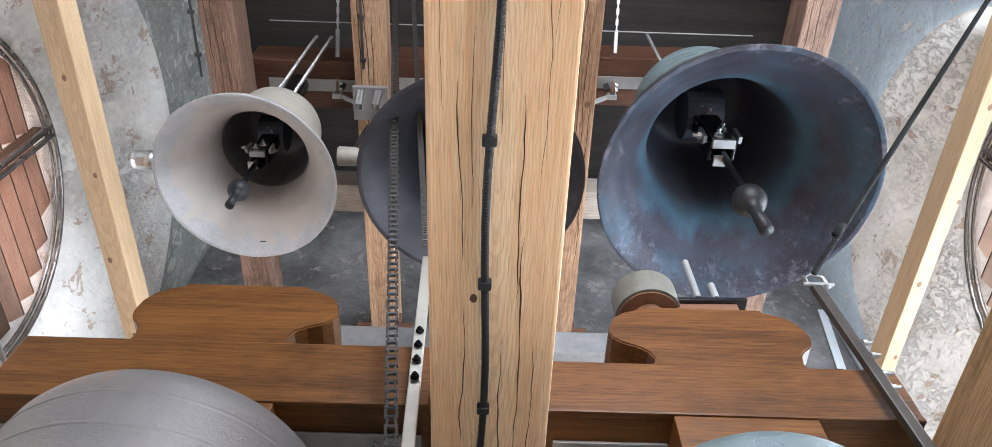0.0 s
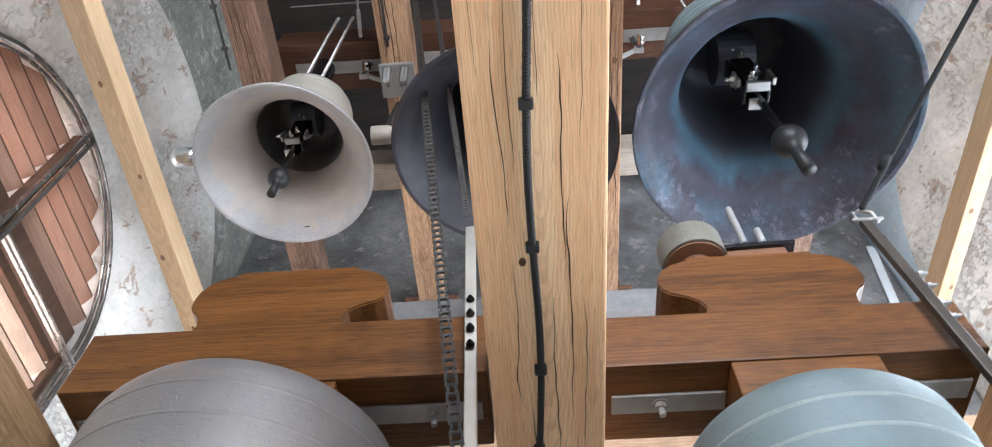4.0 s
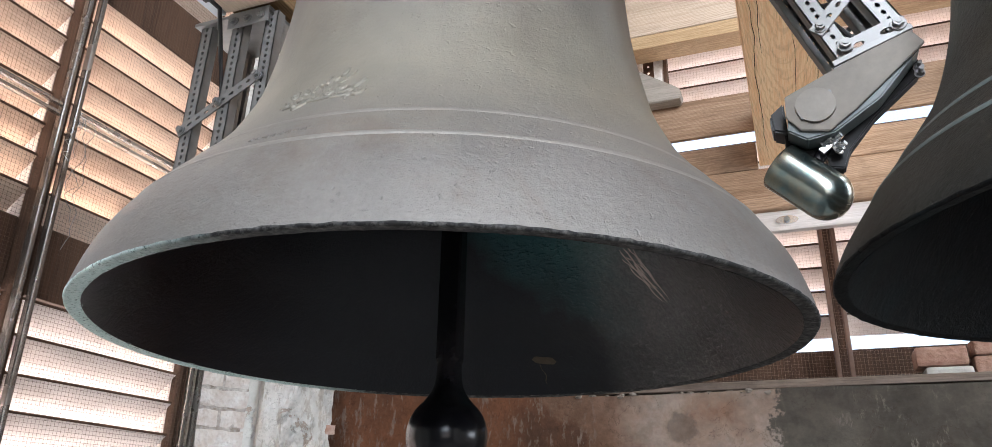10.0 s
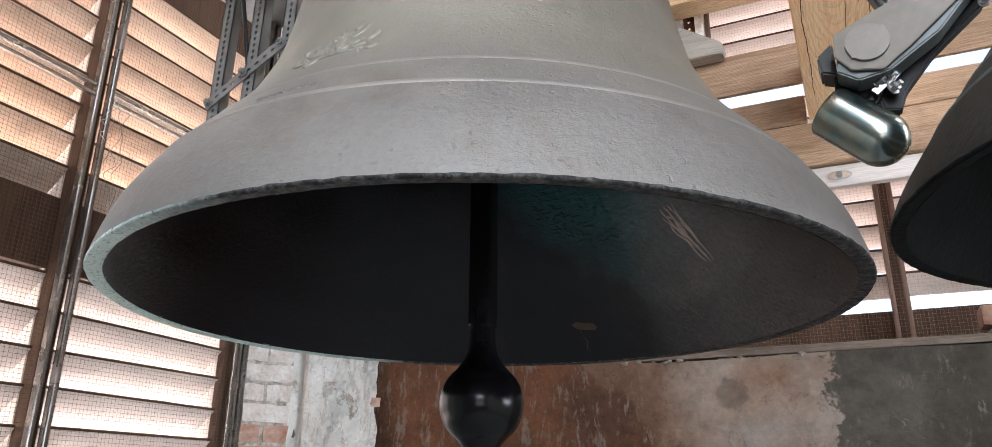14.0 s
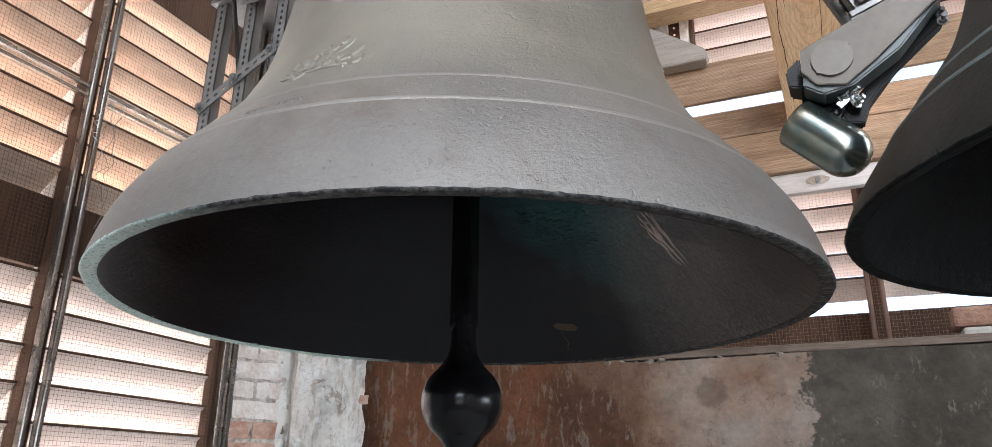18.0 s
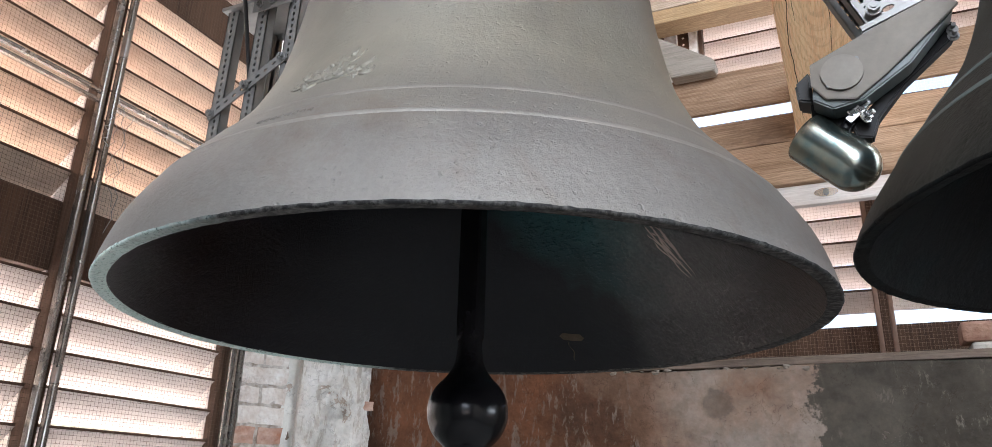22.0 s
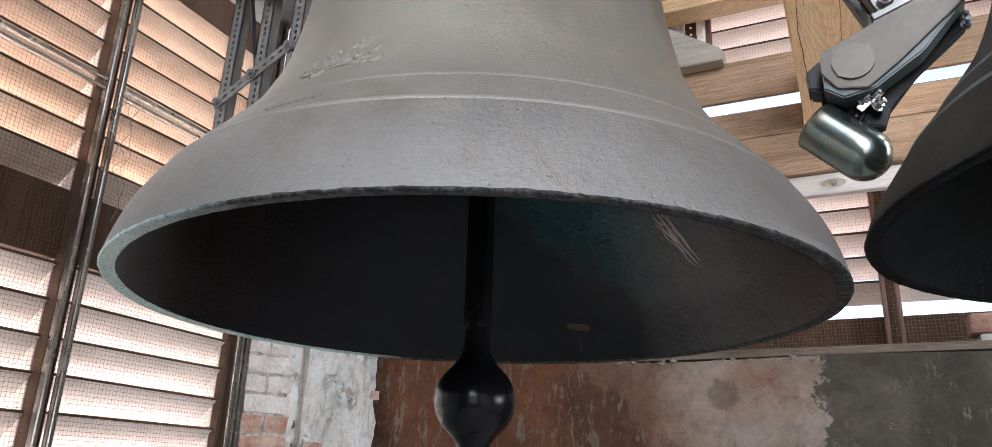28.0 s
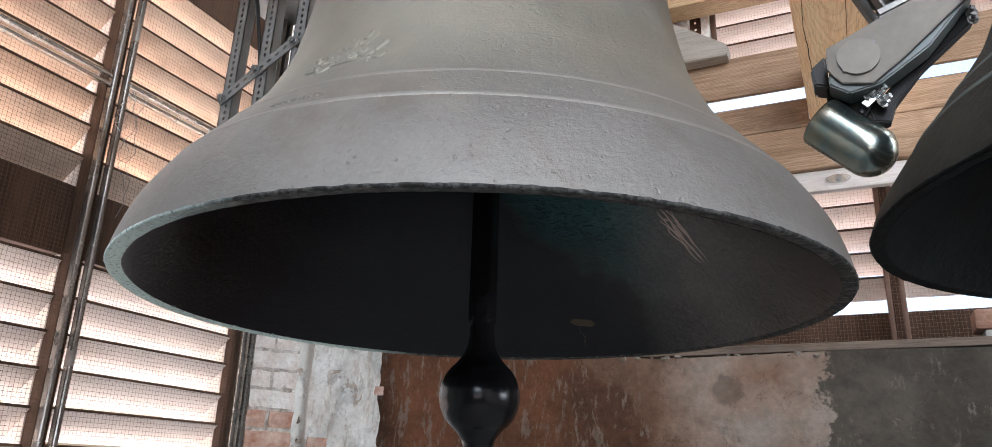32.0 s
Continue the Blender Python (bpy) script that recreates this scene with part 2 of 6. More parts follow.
        col = mixed(nt, calc(nt, "MULTIPLY", bloom_sheen.outputs["Result"], 0.8), col, (0.044, 0.138, 0.150))
        # window glare on the far inside, painted as a paler, glossier patch; worn masks it
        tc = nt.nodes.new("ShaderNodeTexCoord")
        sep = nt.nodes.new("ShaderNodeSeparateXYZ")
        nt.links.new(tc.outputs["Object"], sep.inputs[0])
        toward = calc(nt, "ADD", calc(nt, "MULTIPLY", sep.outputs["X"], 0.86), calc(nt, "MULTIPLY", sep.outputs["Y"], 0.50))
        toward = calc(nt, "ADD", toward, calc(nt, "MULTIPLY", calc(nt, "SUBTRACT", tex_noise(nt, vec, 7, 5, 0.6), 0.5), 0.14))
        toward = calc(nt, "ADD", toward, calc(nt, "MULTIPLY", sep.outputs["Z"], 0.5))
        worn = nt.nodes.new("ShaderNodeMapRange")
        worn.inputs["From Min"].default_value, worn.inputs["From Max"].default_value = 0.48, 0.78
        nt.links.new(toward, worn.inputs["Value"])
        col = mixed(nt, worn.outputs["Result"], col, mixed(nt, ramp(nt, pits, [(0.4, gray(0)), (0.62, gray(1))]), tuple(0.5 * c for c in sheen_tint), sheen_tint))
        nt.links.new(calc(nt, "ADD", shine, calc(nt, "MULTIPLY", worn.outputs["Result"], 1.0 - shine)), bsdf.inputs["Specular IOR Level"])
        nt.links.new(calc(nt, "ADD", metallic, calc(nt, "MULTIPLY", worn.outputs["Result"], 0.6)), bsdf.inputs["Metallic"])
    else:
        bsdf.inputs["Metallic"].default_value = metallic
    nt.links.new(col, bsdf.inputs["Base Color"])
    rr = nt.nodes.new("ShaderNodeMapRange")
    rr.inputs["To Min"].default_value, rr.inputs["To Max"].default_value = rough - 0.1, rough + 0.12
    nt.links.new(big, rr.inputs["Value"])
    nt.links.new(rr.outputs["Result"], bsdf.inputs["Roughness"])
    height = calc(nt, "ADD", calc(nt, "MULTIPLY", pits, 0.9), calc(nt, "MULTIPLY", dents, 0.7))
    height = calc(nt, "ADD", height, calc(nt, "MULTIPLY", tex_noise(nt, mapped(nt, (0.3, 0.3, 14)), 11, 3, 0.6), 0.16))
    if sheen_tint:
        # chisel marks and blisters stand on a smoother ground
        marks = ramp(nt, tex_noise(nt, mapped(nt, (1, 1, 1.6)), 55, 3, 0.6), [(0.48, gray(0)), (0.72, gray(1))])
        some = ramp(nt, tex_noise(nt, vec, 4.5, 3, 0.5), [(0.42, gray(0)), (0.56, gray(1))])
        height = calc(nt, "ADD", calc(nt, "MULTIPLY", height, 0.45), calc(nt, "MULTIPLY", calc(nt, "MULTIPLY", marks, calc(nt, "ADD", some, 0.25)), calc(nt, "MULTIPLY", calc(nt, "MAXIMUM", bloom_sheen.outputs["Result"], worn.outputs["Result"]), 1.1)))
    elif cast:
        # the sand of the mould left the lower flank coarser
        tc = nt.nodes.new("ShaderNodeTexCoord")
        sep = nt.nodes.new("ShaderNodeSeparateXYZ")
        nt.links.new(tc.outputs["Object"], sep.inputs[0])
        low_down = nt.nodes.new("ShaderNodeMapRange")
        low_down.inputs["From Min"].default_value, low_down.inputs["From Max"].default_value = cast, cast * 0.35
        nt.links.new(sep.outputs["Z"], low_down.inputs["Value"])
        lumps = ramp(nt, tex_noise(nt, mapped(nt, (1, 1, 1.6)), 66, 6, 0.72, 0.2), [(0.46, gray(0)), (0.78, gray(1))])
        holes = ramp(nt, tex_noise(nt, vec, 85, 2, 0.5), [(0.66, gray(0)), (0.74, gray(1))])
        height = calc(nt, "ADD", height, calc(nt, "MULTIPLY", lumps, calc(nt, "ADD", 0.10, calc(nt, "MULTIPLY", low_down.outputs["Result"], 0.28))))
        height = calc(nt, "SUBTRACT", height, calc(nt, "MULTIPLY", holes, 0.9))
    bumped(nt, bsdf, height, 0.9 if sheen_tint else 0.55, 0.006 if sheen_tint else 0.0040)
    return m


def plaster(name, base, dirt, bare, flake=0.5, zones=None, chalk=None, streaks=None, damp=None, relief=0.016):
    """Old lime plaster: blotches, flaked patches with a lower coat in them. zones: coats that follow one another along x."""
    m, nt, bsdf = nodes_of(name)
    vec = mapped(nt)
    blot = tex_noise(nt, vec, 2.6, 6, 0.62)
    fine = tex_noise(nt, vec, 45, 4, 0.6)
    cells = tex_noise(nt, vec, 7.5, 6, 0.7, 0.4)
    col = ramp(nt, blot, [(0.35, dirt), (0.6, base)])
    coat = blot
    if chalk:
        crust = calc(nt, "ADD", calc(nt, "MULTIPLY", tex_noise(nt, vec, 23, 9, 0.78, 0.5), 0.7), calc(nt, "MULTIPLY", tex_noise(nt, vec, 1.7, 3, 0.5), 0.3))
        where = ramp(nt, tex_noise(nt, vec, 1.9, 3, 0.55), [(0.44, gray(0)), (0.60, gray(1))])
        over = calc(nt, "MULTIPLY", ramp(nt, crust, [(0.50, gray(0)), (0.53, gray(1))]), where)
        col = mixed(nt, calc(nt, "MULTIPLY", over, 0.6), col, chalk)
        specks = tex_noise(nt, vec, 90, 3, 0.6)
        col = mixed(nt, calc(nt, "MULTIPLY", ramp(nt, specks, [(0.62, gray(0)), (0.68, gray(1))]), 0.35), col, tuple(0.62 * c for c in chalk))
        coat = calc(nt, "ADD", blot, calc(nt, "MULTIPLY", over, 0.7))
    if streaks:
        runs = tex_noise(nt, mapped(nt, (1, 1, 0.28)), 26, 6, 0.7, 0.3)
        col = mixed(nt, calc(nt, "MULTIPLY", ramp(nt, runs, [(0.55, gray(0)), (0.6, gray(1))]), 0.7), col, streaks)
    if zones:
        sep = nt.nodes.new("ShaderNodeSeparateXYZ")
        tc = nt.nodes.new("ShaderNodeTexCoord")
        nt.links.new(tc.outputs["Object"], sep.inputs[0])
        wob = calc(nt, "MULTIPLY", calc(nt, "SUBTRACT", tex_noise(nt, vec, 5, 6, 0.7), 0.5), 0.5)
        along0 = calc(nt, "ADD", sep.outputs["X"], wob)
        for edge, soft, tint, shade, lean in zones:
            along = calc(nt, "ADD", along0, calc(nt, "MULTIPLY", calc(nt, "SUBTRACT", sep.outputs["Z"], 1.8), lean))
            f = nt.nodes.new("ShaderNodeMapRange")
            f.inputs["From Min"].default_value, f.inputs["From Max"].default_value = edge - soft, edge + soft
            nt.links.new(along, f.inputs["Value"])
            col = mixed(nt, f.outputs["Result"], col, ramp(nt, blot, [(0.36, shade), (0.62, tint)]))
    if zones:
        # light scratches and rubbed spots over all coats
        scratch = tex_noise(nt, mapped(nt, (1, 1, 0.4)), 42, 5, 0.7, 0.4)
        there = ramp(nt, tex_noise(nt, vec, 3.2, 4, 0.6), [(0.46, gray(0)), (0.6, gray(1))])
        col = mixed(nt, calc(nt, "MULTIPLY", calc(nt, "MULTIPLY", ramp(nt, scratch, [(0.56, gray(0)), (0.63, gray(1))]), there), 0.45), col, (0.27, 0.235, 0.20))
    if damp:
        # one round damp stain at (x, z) with a ragged edge
        tc = nt.nodes.new("ShaderNodeTexCoord")
        sep = nt.nodes.new("ShaderNodeSeparateXYZ")
        nt.links.new(tc.outputs["Object"], sep.inputs[0])
        dx = calc(nt, "SUBTRACT", sep.outputs["X"], damp[0])
        dz = calc(nt, "SUBTRACT", sep.outputs["Z"], damp[1])
        away = calc(nt, "SQRT", calc(nt, "ADD", calc(nt, "MULTIPLY", dx, dx), calc(nt, "MULTIPLY", dz, dz)))
        away = calc(nt, "ADD", calc(nt, "DIVIDE", away, damp[2]), calc(nt, "SUBTRACT", tex_noise(nt, vec, 38, 6, 0.7), 0.5))
        col = mixed(nt, calc(nt, "MULTIPLY", ramp(nt, away, [(0.75, gray(1)), (1.0, gray(0))]), 0.6), col, (0.12, 0.095, 0.075))
    edge = ramp(nt, cells, [(0.60 - 0.1 * flake, gray(0)), (0.615 - 0.1 * flake, gray(1))])
    col = mixed(nt, calc(nt, "MULTIPLY", edge, 0.75), col, bare)
    col = mixed(nt, 0.15 if base[0] > 0.6 else 0.28, col, ramp(nt, fine, [(0.32, gray(0.4)), (0.66, gray(1.0))]), "MULTIPLY")
    col = mixed(nt, 0.22 if base[0] > 0.6 else 0.55, col, ramp(nt, tex_noise(nt, vec, 15, 7, 0.72, 0.3), [(0.34, gray(0.55)), (0.60, gray(1.0))]), "MULTIPLY")
    hair = calc(nt, "ABSOLUTE", calc(nt, "SUBTRACT", tex_noise(nt, vec, 6.5, 6, 0.6, 0.5), 0.5))
    hair = calc(nt, "MULTIPLY", ramp(nt, hair, [(0.0, gray(1)), (0.007, gray(0))]), ramp(nt, cells, [(0.44, gray(0)), (0.52, gray(1))]))
    col = mixed(nt, calc(nt, "MULTIPLY", hair, 0.45), col, tuple(0.3 * d for d in dirt))
    nt.links.new(col, bsdf.inputs["Base Color"])
    bsdf.inputs["Roughness"].default_value = 0.92
    bsdf.inputs["Specular IOR Level"].default_value = 0.2
    h = calc(nt, "ADD", calc(nt, "MULTIPLY", fine, 0.25), calc(nt, "SUBTRACT", coat, calc(nt, "MULTIPLY", edge, 0.35)))
    h = calc(nt, "ADD", h, calc(nt, "MULTIPLY", tex_noise(nt, vec, 5.5, 3, 0.5), 1.6))
    bumped(nt, bsdf, h, 0.8, relief)
    return m


OAK_Y = wood("oak along y", "y", (0.88, 0.51, 0.265), (0.99, 0.715, 0.44), 0.66, vary=0.02, figure=0.4, pores=0.5)
OLD_OAK_Y = wood("old oak along y", "y", (0.16, 0.085, 0.048), (0.42, 0.27, 0.165), 0.8, stain=0.5, vary=0.25, figure=0.3, pores=0.4)
PINE_Y = wood("sawn pine along y", "y", (0.32, 0.22, 0.125), (0.46, 0.335, 0.205), 0.75, vary=0.05, figure=0.3, pores=0.3)
LARCH_Y = wood("weathered larch along y", "y", (0.20, 0.115, 0.052), (0.40, 0.265, 0.14), 0.75, stain=0.95, figure=0.4, pores=0.4)
# weathered oak of the outer upper joists, darkened further for their shade
DIM_OAK_Y = wood("weathered oak along y, shade painted in", "y", (0.085, 0.050, 0.036), (0.25, 0.16, 0.115), 0.85, stain=0.7, vary=0.05, figure=0.3, pores=0.5)
LARCH_X = wood("yellowish larch along x", "x", (0.36, 0.225, 0.115), (0.61, 0.435, 0.255), 0.7, figure=0.4, pores=0.4)
OAK_X = wood("oak along x", "x", (0.265, 0.16, 0.095), (0.50, 0.34, 0.23), 0.7, stain=0.5, vary=0.12, figure=0.45, pores=0.5)
PALE_X = wood("pale planed timber along x", "x", (0.42, 0.31, 0.22), (0.61, 0.49, 0.38), 0.6, stain=0.3, figure=0.5, pores=0.2)
LIMED_X = wood("whitewashed board along x", "x", (0.62, 0.54, 0.49), (0.82, 0.75, 0.71), 0.7, stain=0.2, pores=0.2)
PALE_Y = wood("pale planed board along y", "y", (0.53, 0.43, 0.33), (0.68, 0.58, 0.47), 0.6, figure=0.25)
GREY_X = wood("grey sawn timber along x", "x", (0.2, 0.175, 0.15), (0.36, 0.32, 0.28), 0.8, stain=0.4)
YOKE_X = wood("oiled hardwood along x", "x", (0.042, 0.0150, 0.0034), (0.135, 0.054, 0.0125), 0.40, gloss=0.22, vary=0.03, stain=0.4, pores=0.6)
UPPER_X = wood("dark red-brown hardwood along x", "x", (0.032, 0.0135, 0.0075), (0.082, 0.036, 0.020), 0.5, vary=0.1, pores=0.4)
SLAT_Y = wood("louvre board along y", "y", (0.56, 0.425, 0.34), (0.75, 0.61, 0.505), 0.8, stain=0.4, vary=0.16)
# daylight painted into the boards: low and north ones brightened, top ones dimmer
SLAT_LIT = wood("louvre board along y, daylight painted in", "y", (0.57, 0.51, 0.48), (0.71, 0.655, 0.63), 0.8, stain=0.1, vary=0.06)
SLAT_RED = wood("red-brown louvre board along y", "y", (0.27, 0.155, 0.11), (0.42, 0.26, 0.19), 0.8, stain=0.2, vary=0.1)
SLAT_X = wood("louvre board along x", "x", (0.74, 0.63, 0.56), (0.90, 0.81, 0.75), 0.8, stain=0.08, vary=0.08)
DUSTY_X = wood("dusty sill board along x", "x", (0.10, 0.07, 0.055), (0.20, 0.155, 0.125), 0.9, stain=0.5)
POST_Z = wood("brown window post along z", "z", (0.050, 0.027, 0.018), (0.125, 0.070, 0.045), 0.75)
# ceiling boards: little light gets up there, so their colour is darkened
DARK_X = wood("boards along x, darkened for shade", "x", (0.010, 0.008, 0.007), (0.026, 0.021, 0.018), 0.85)
# the upper stops darken the bronze: shade on the shoulder is painted in
BELL_SKIN = bronze("bell bronze, grey", (0.290, 0.278, 0.264), (0.385, 0.371, 0.354), (0.40, 0.388, 0.37), 0.54, 0.50, cast=0.26, tarnish=(0.25, 0.195, 0.15), patina_shade=((0.12,), (0.38, (0.48, 0.460, 0.388)), (0.76, (0.25, 0.237, 0.227)), (0.98, (0.168, 0.158, 0.152))))
BEAD_SKIN = bronze("bell bronze, paler bead", (0.36, 0.345, 0.32), (0.52, 0.505, 0.48), (0.52, 0.51, 0.48), 0.5, 0.6)
# dark below, pale above: a shadow line painted in by height
BELL_GREEN = bronze("bell bronze, greenish", (0.019, 0.0185, 0.016), (0.046, 0.0445, 0.0385), (0.060, 0.059, 0.053), 0.52, 0.25, shine=0.3, cast=0.22, tarnish=(0.03, 0.022, 0.015), patina_shade=((0.30,), (0.66, (0.11, 0.145, 0.153))))
BELL_INSIDE = bronze("bell bronze, dark inside", (0.0066, 0.0070, 0.0102), (0.0135, 0.0142, 0.0192), (0.012, 0.015, 0.020), 0.30, 0.15, cast=0.9, shine=0.4, sheen_tint=(0.27, 0.248, 0.243))
BEAD_GREEN = bronze("bell bronze, pale green bead", (0.10, 0.122, 0.120), (0.19, 0.225, 0.222), (0.22, 0.26, 0.26), 0.55, 0.2)
BELL_NEAR_BLACK = bronze("bell bronze, near-black inside", (0.0030, 0.0032, 0.0036), (0.008, 0.0085, 0.0095), (0.009, 0.022, 0.026), 0.55, 0.05, cast=0.9, shine=0.14)
# light falls off up in the small bell; that shade is in this colour
BELL_VAULT_SHADE = bronze("bell bronze, shaded vault", (0.06, 0.058, 0.059), (0.15, 0.142, 0.14), (0.16, 0.152, 0.15), 0.5, 0.1)
BELL_PALE = bronze("bell bronze, pale inside", (0.255, 0.258, 0.263), (0.405, 0.408, 0.415), (0.46, 0.455, 0.45), 0.6, 0.15, tarnish=(0.22, 0.19, 0.17), patina_shade=((0.045,), (0.058, (0.40, 0.37, 0.342))))
BELL_BLUE = bronze("bell bronze, blue-black inside", (0.017, 0.0170, 0.025), (0.052, 0.050, 0.070), (0.035, 0.080, 0.125), 0.5, 0.2, mottle=True, shine=0.3, patina_shade=((0.08,), (0.17, (0.042, 0.041, 0.058)), (0.26, (0.066, 0.125, 0.175)), (0.38, (0.062, 0.066, 0.085))))
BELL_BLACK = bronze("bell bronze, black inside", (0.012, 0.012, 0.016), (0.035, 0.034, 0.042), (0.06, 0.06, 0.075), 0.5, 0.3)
def lip_patina():
    """Verdigris where the weather comes in from the west, dark bronze elsewhere."""
    m, nt, bsdf = nodes_of("lip with verdigris")
    vec = mapped(nt)
    tc = nt.nodes.new("ShaderNodeTexCoord")
    sep = nt.nodes.new("ShaderNodeSeparateXYZ")
    nt.links.new(tc.outputs["Object"], sep.inputs[0])
    wob = calc(nt, "MULTIPLY", calc(nt, "SUBTRACT", tex_noise(nt, vec, 14, 5, 0.7), 0.5), 0.25)
    f = nt.nodes.new("ShaderNodeMapRange")
    f.inputs["From Min"].default_value, f.inputs["From Max"].default_value = -0.46, -0.24
    west = calc(nt, "ADD", calc(nt, "MULTIPLY", sep.outputs["X"], 0.94), calc(nt, "MULTIPLY", sep.outputs["Y"], 0.34))
    nt.links.new(calc(nt, "ADD", west, wob), f.inputs["Value"])
    mint = ramp(nt, tex_noise(nt, vec, 150, 6, 0.75), [(0.37, (0.12, 0.17, 0.17)), (0.44, (0.64, 0.82, 0.78)), (0.66, (0.86, 0.95, 0.93))])
    nt.links.new(mixed(nt, f.outputs["Result"], mint, ramp(nt, tex_noise(nt, vec, 60, 6, 0.75), [(0.45, (0.012, 0.012, 0.013)), (0.66, (0.15, 0.147, 0.143))])), bsdf.inputs["Base Color"])
    bsdf.inputs["Roughness"].default_value = 0.75
    bumped(nt, bsdf, tex_noise(nt, vec, 120, 4), 0.4, 0.003)
    return m


LIP = lip_patina()
IRON = metal("black iron", (0.006, 0.006, 0.008), (0.017, 0.016, 0.018), 0.2, 0.22, relief=0.1, shine=0.4)
DULL_IRON = metal("dull black iron", (0.006, 0.006, 0.007), (0.014, 0.014, 0.015), 0.0, 0.5, relief=0.2, shine=0.25)
RUST = metal("rusted iron", (0.10, 0.045, 0.025), (0.22, 0.11, 0.06), 0.3, 0.75, relief=0.4)
ZINC = metal("galvanised steel", (0.215, 0.217, 0.216), (0.35, 0.35, 0.346), 0.55, 0.5, grain=25, relief=0.1)
LEVER_STEEL = metal("bright drawn steel", (0.42, 0.40, 0.35), (0.56, 0.54, 0.48), 0.8, 0.35, grain=25, relief=0.08)
BROWN_STEEL = metal("brown painted steel", (0.14, 0.075, 0.05), (0.25, 0.15, 0.105), 0.1, 0.6, relief=0.2)
STEEL = metal("bright steel", (0.62, 0.63, 0.64), (0.78, 0.78, 0.78), 0.95, 0.25, relief=0.05)
FRAME_STEEL = metal("window steel", (0.20, 0.182, 0.165), (0.36, 0.335, 0.31), 0.75, 0.26, relief=0.1)
# crossbars: their white highlight is put into a brighter base colour
BAR_STEEL = metal("window steel with a painted highlight", (0.40, 0.37, 0.34), (0.58, 0.55, 0.52), 0.8, 0.27, relief=0.1)
ARM_STEEL = metal("brown-black steel", (0.030, 0.026, 0.022), (0.075, 0.065, 0.055), 0.4, 0.42, relief=0.2)
HOUSING = metal("grey cast housing", (0.185, 0.165, 0.140), (0.27, 0.245, 0.21), 0.15, 0.6, grain=60, relief=0.15)
CAP_GREY = metal("pale grey cast cap", (0.21, 0.19, 0.165), (0.30, 0.275, 0.24), 0.15, 0.55, grain=60, relief=0.15)
BLACK = metal("black plastic and rubber", (0.012, 0.012, 0.013), (0.026, 0.026, 0.027), 0.0, 0.5)
# yellowish stained steel; the teal paints reflections of the windows
GOLD = metal("yellowish steel with painted teal reflections", (0.17, 0.285, 0.315), (0.49, 0.42, 0.31), 0.95, 0.24, grain=70, relief=0.08, mottle=15.0)
WIRE = metal("rusty wire", (0.09, 0.058, 0.04), (0.19, 0.13, 0.09), 0.2, 0.8)
WIRE_TAN = metal("light rusty wire", (0.34, 0.23, 0.165), (0.50, 0.37, 0.275), 0.1, 0.8)
FLAKED_PAINT = metal("flaking white paint on wood", (0.45, 0.37, 0.30), (0.84, 0.82, 0.80), 0.0, 0.7, grain=60, relief=0.4, mottle=22.0)
INNER_STEEL = metal("greenish grey steel", (0.075, 0.088, 0.088), (0.13, 0.148, 0.148), 0.3, 0.45, grain=60, relief=0.12)
PALE_PAINT = metal("pale blue-white paint", (0.66, 0.73, 0.79), (0.80, 0.86, 0.90), 0.0, 0.5, relief=0.1)
CHAIN = metal("greased chain", (0.012, 0.011, 0.010), (0.036, 0.032, 0.028), 0.4, 0.4)
ROPE = metal("black-green rope", (0.008, 0.009, 0.009), (0.022, 0.022, 0.022), 0.0, 0.95, grain=200, relief=0.6, shine=0.1)
WHITEWASH = plaster("flaking whitewash", (0.86, 0.845, 0.805), (0.66, 0.635, 0.58), (0.50, 0.36, 0.27), 0.02, chalk=(0.95, 0.95, 0.94))
GREENWALL = plaster("green-grey limewash", (0.42, 0.43, 0.39), (0.27, 0.28, 0.255), (0.62, 0.62, 0.58), 0.1, streaks=(0.48, 0.485, 0.45))
GREYWALL = plaster("grey render", (0.25, 0.25, 0.25), (0.13, 0.13, 0.13), (0.36, 0.35, 0.34), 0.1)
# upper east wall: the bluish light on it is put into the colour
BLUEWALL = plaster("limewash with bluish light painted in", (0.66, 0.79, 0.88), (0.57, 0.70, 0.80), (0.9, 0.9, 0.88), 0.05)
PARAPET = plaster("patched render on brick", (0.200, 0.088, 0.048), (0.105, 0.054, 0.034), (0.20, 0.165, 0.14), -0.9, streaks=(0.25, 0.205, 0.175),
                  zones=[(-0.98, 0.035, (0.27, 0.165, 0.115), (0.15, 0.085, 0.055), 0.9), (-0.72, 0.14, (0.33, 0.275, 0.235), (0.235, 0.140, 0.095), 0.5), (-0.14, 0.010, (0.100, 0.086, 0.070), (0.056, 0.047, 0.038), 0.0)], damp=(-0.50, 1.77, 0.065))
BRICK = metal("whitewashed brick", (0.62, 0.52, 0.45), (0.92, 0.90, 0.87), 0.0, 0.95, grain=50, relief=1.0, depth=0.014, mottle=11.0)
PIER_LIME = plaster("cracked streaky limewash", (0.90, 0.88, 0.85), (0.66, 0.61, 0.55), (0.46, 0.35, 0.27), -0.6, chalk=(0.95, 0.945, 0.93), streaks=(0.52, 0.455, 0.385), relief=0.04)
RED_BRICK = metal("red brick with lime crust", (0.38, 0.175, 0.11), (0.66, 0.50, 0.42), 0.0, 0.95, grain=50, relief=0.9, depth=0.010, mottle=13.0)
OLD_BRICK = metal("dirty old brick", (0.22, 0.105, 0.07), (0.42, 0.27, 0.205), 0.0, 0.95, grain=50, relief=0.9, depth=0.008, mottle=16.0)
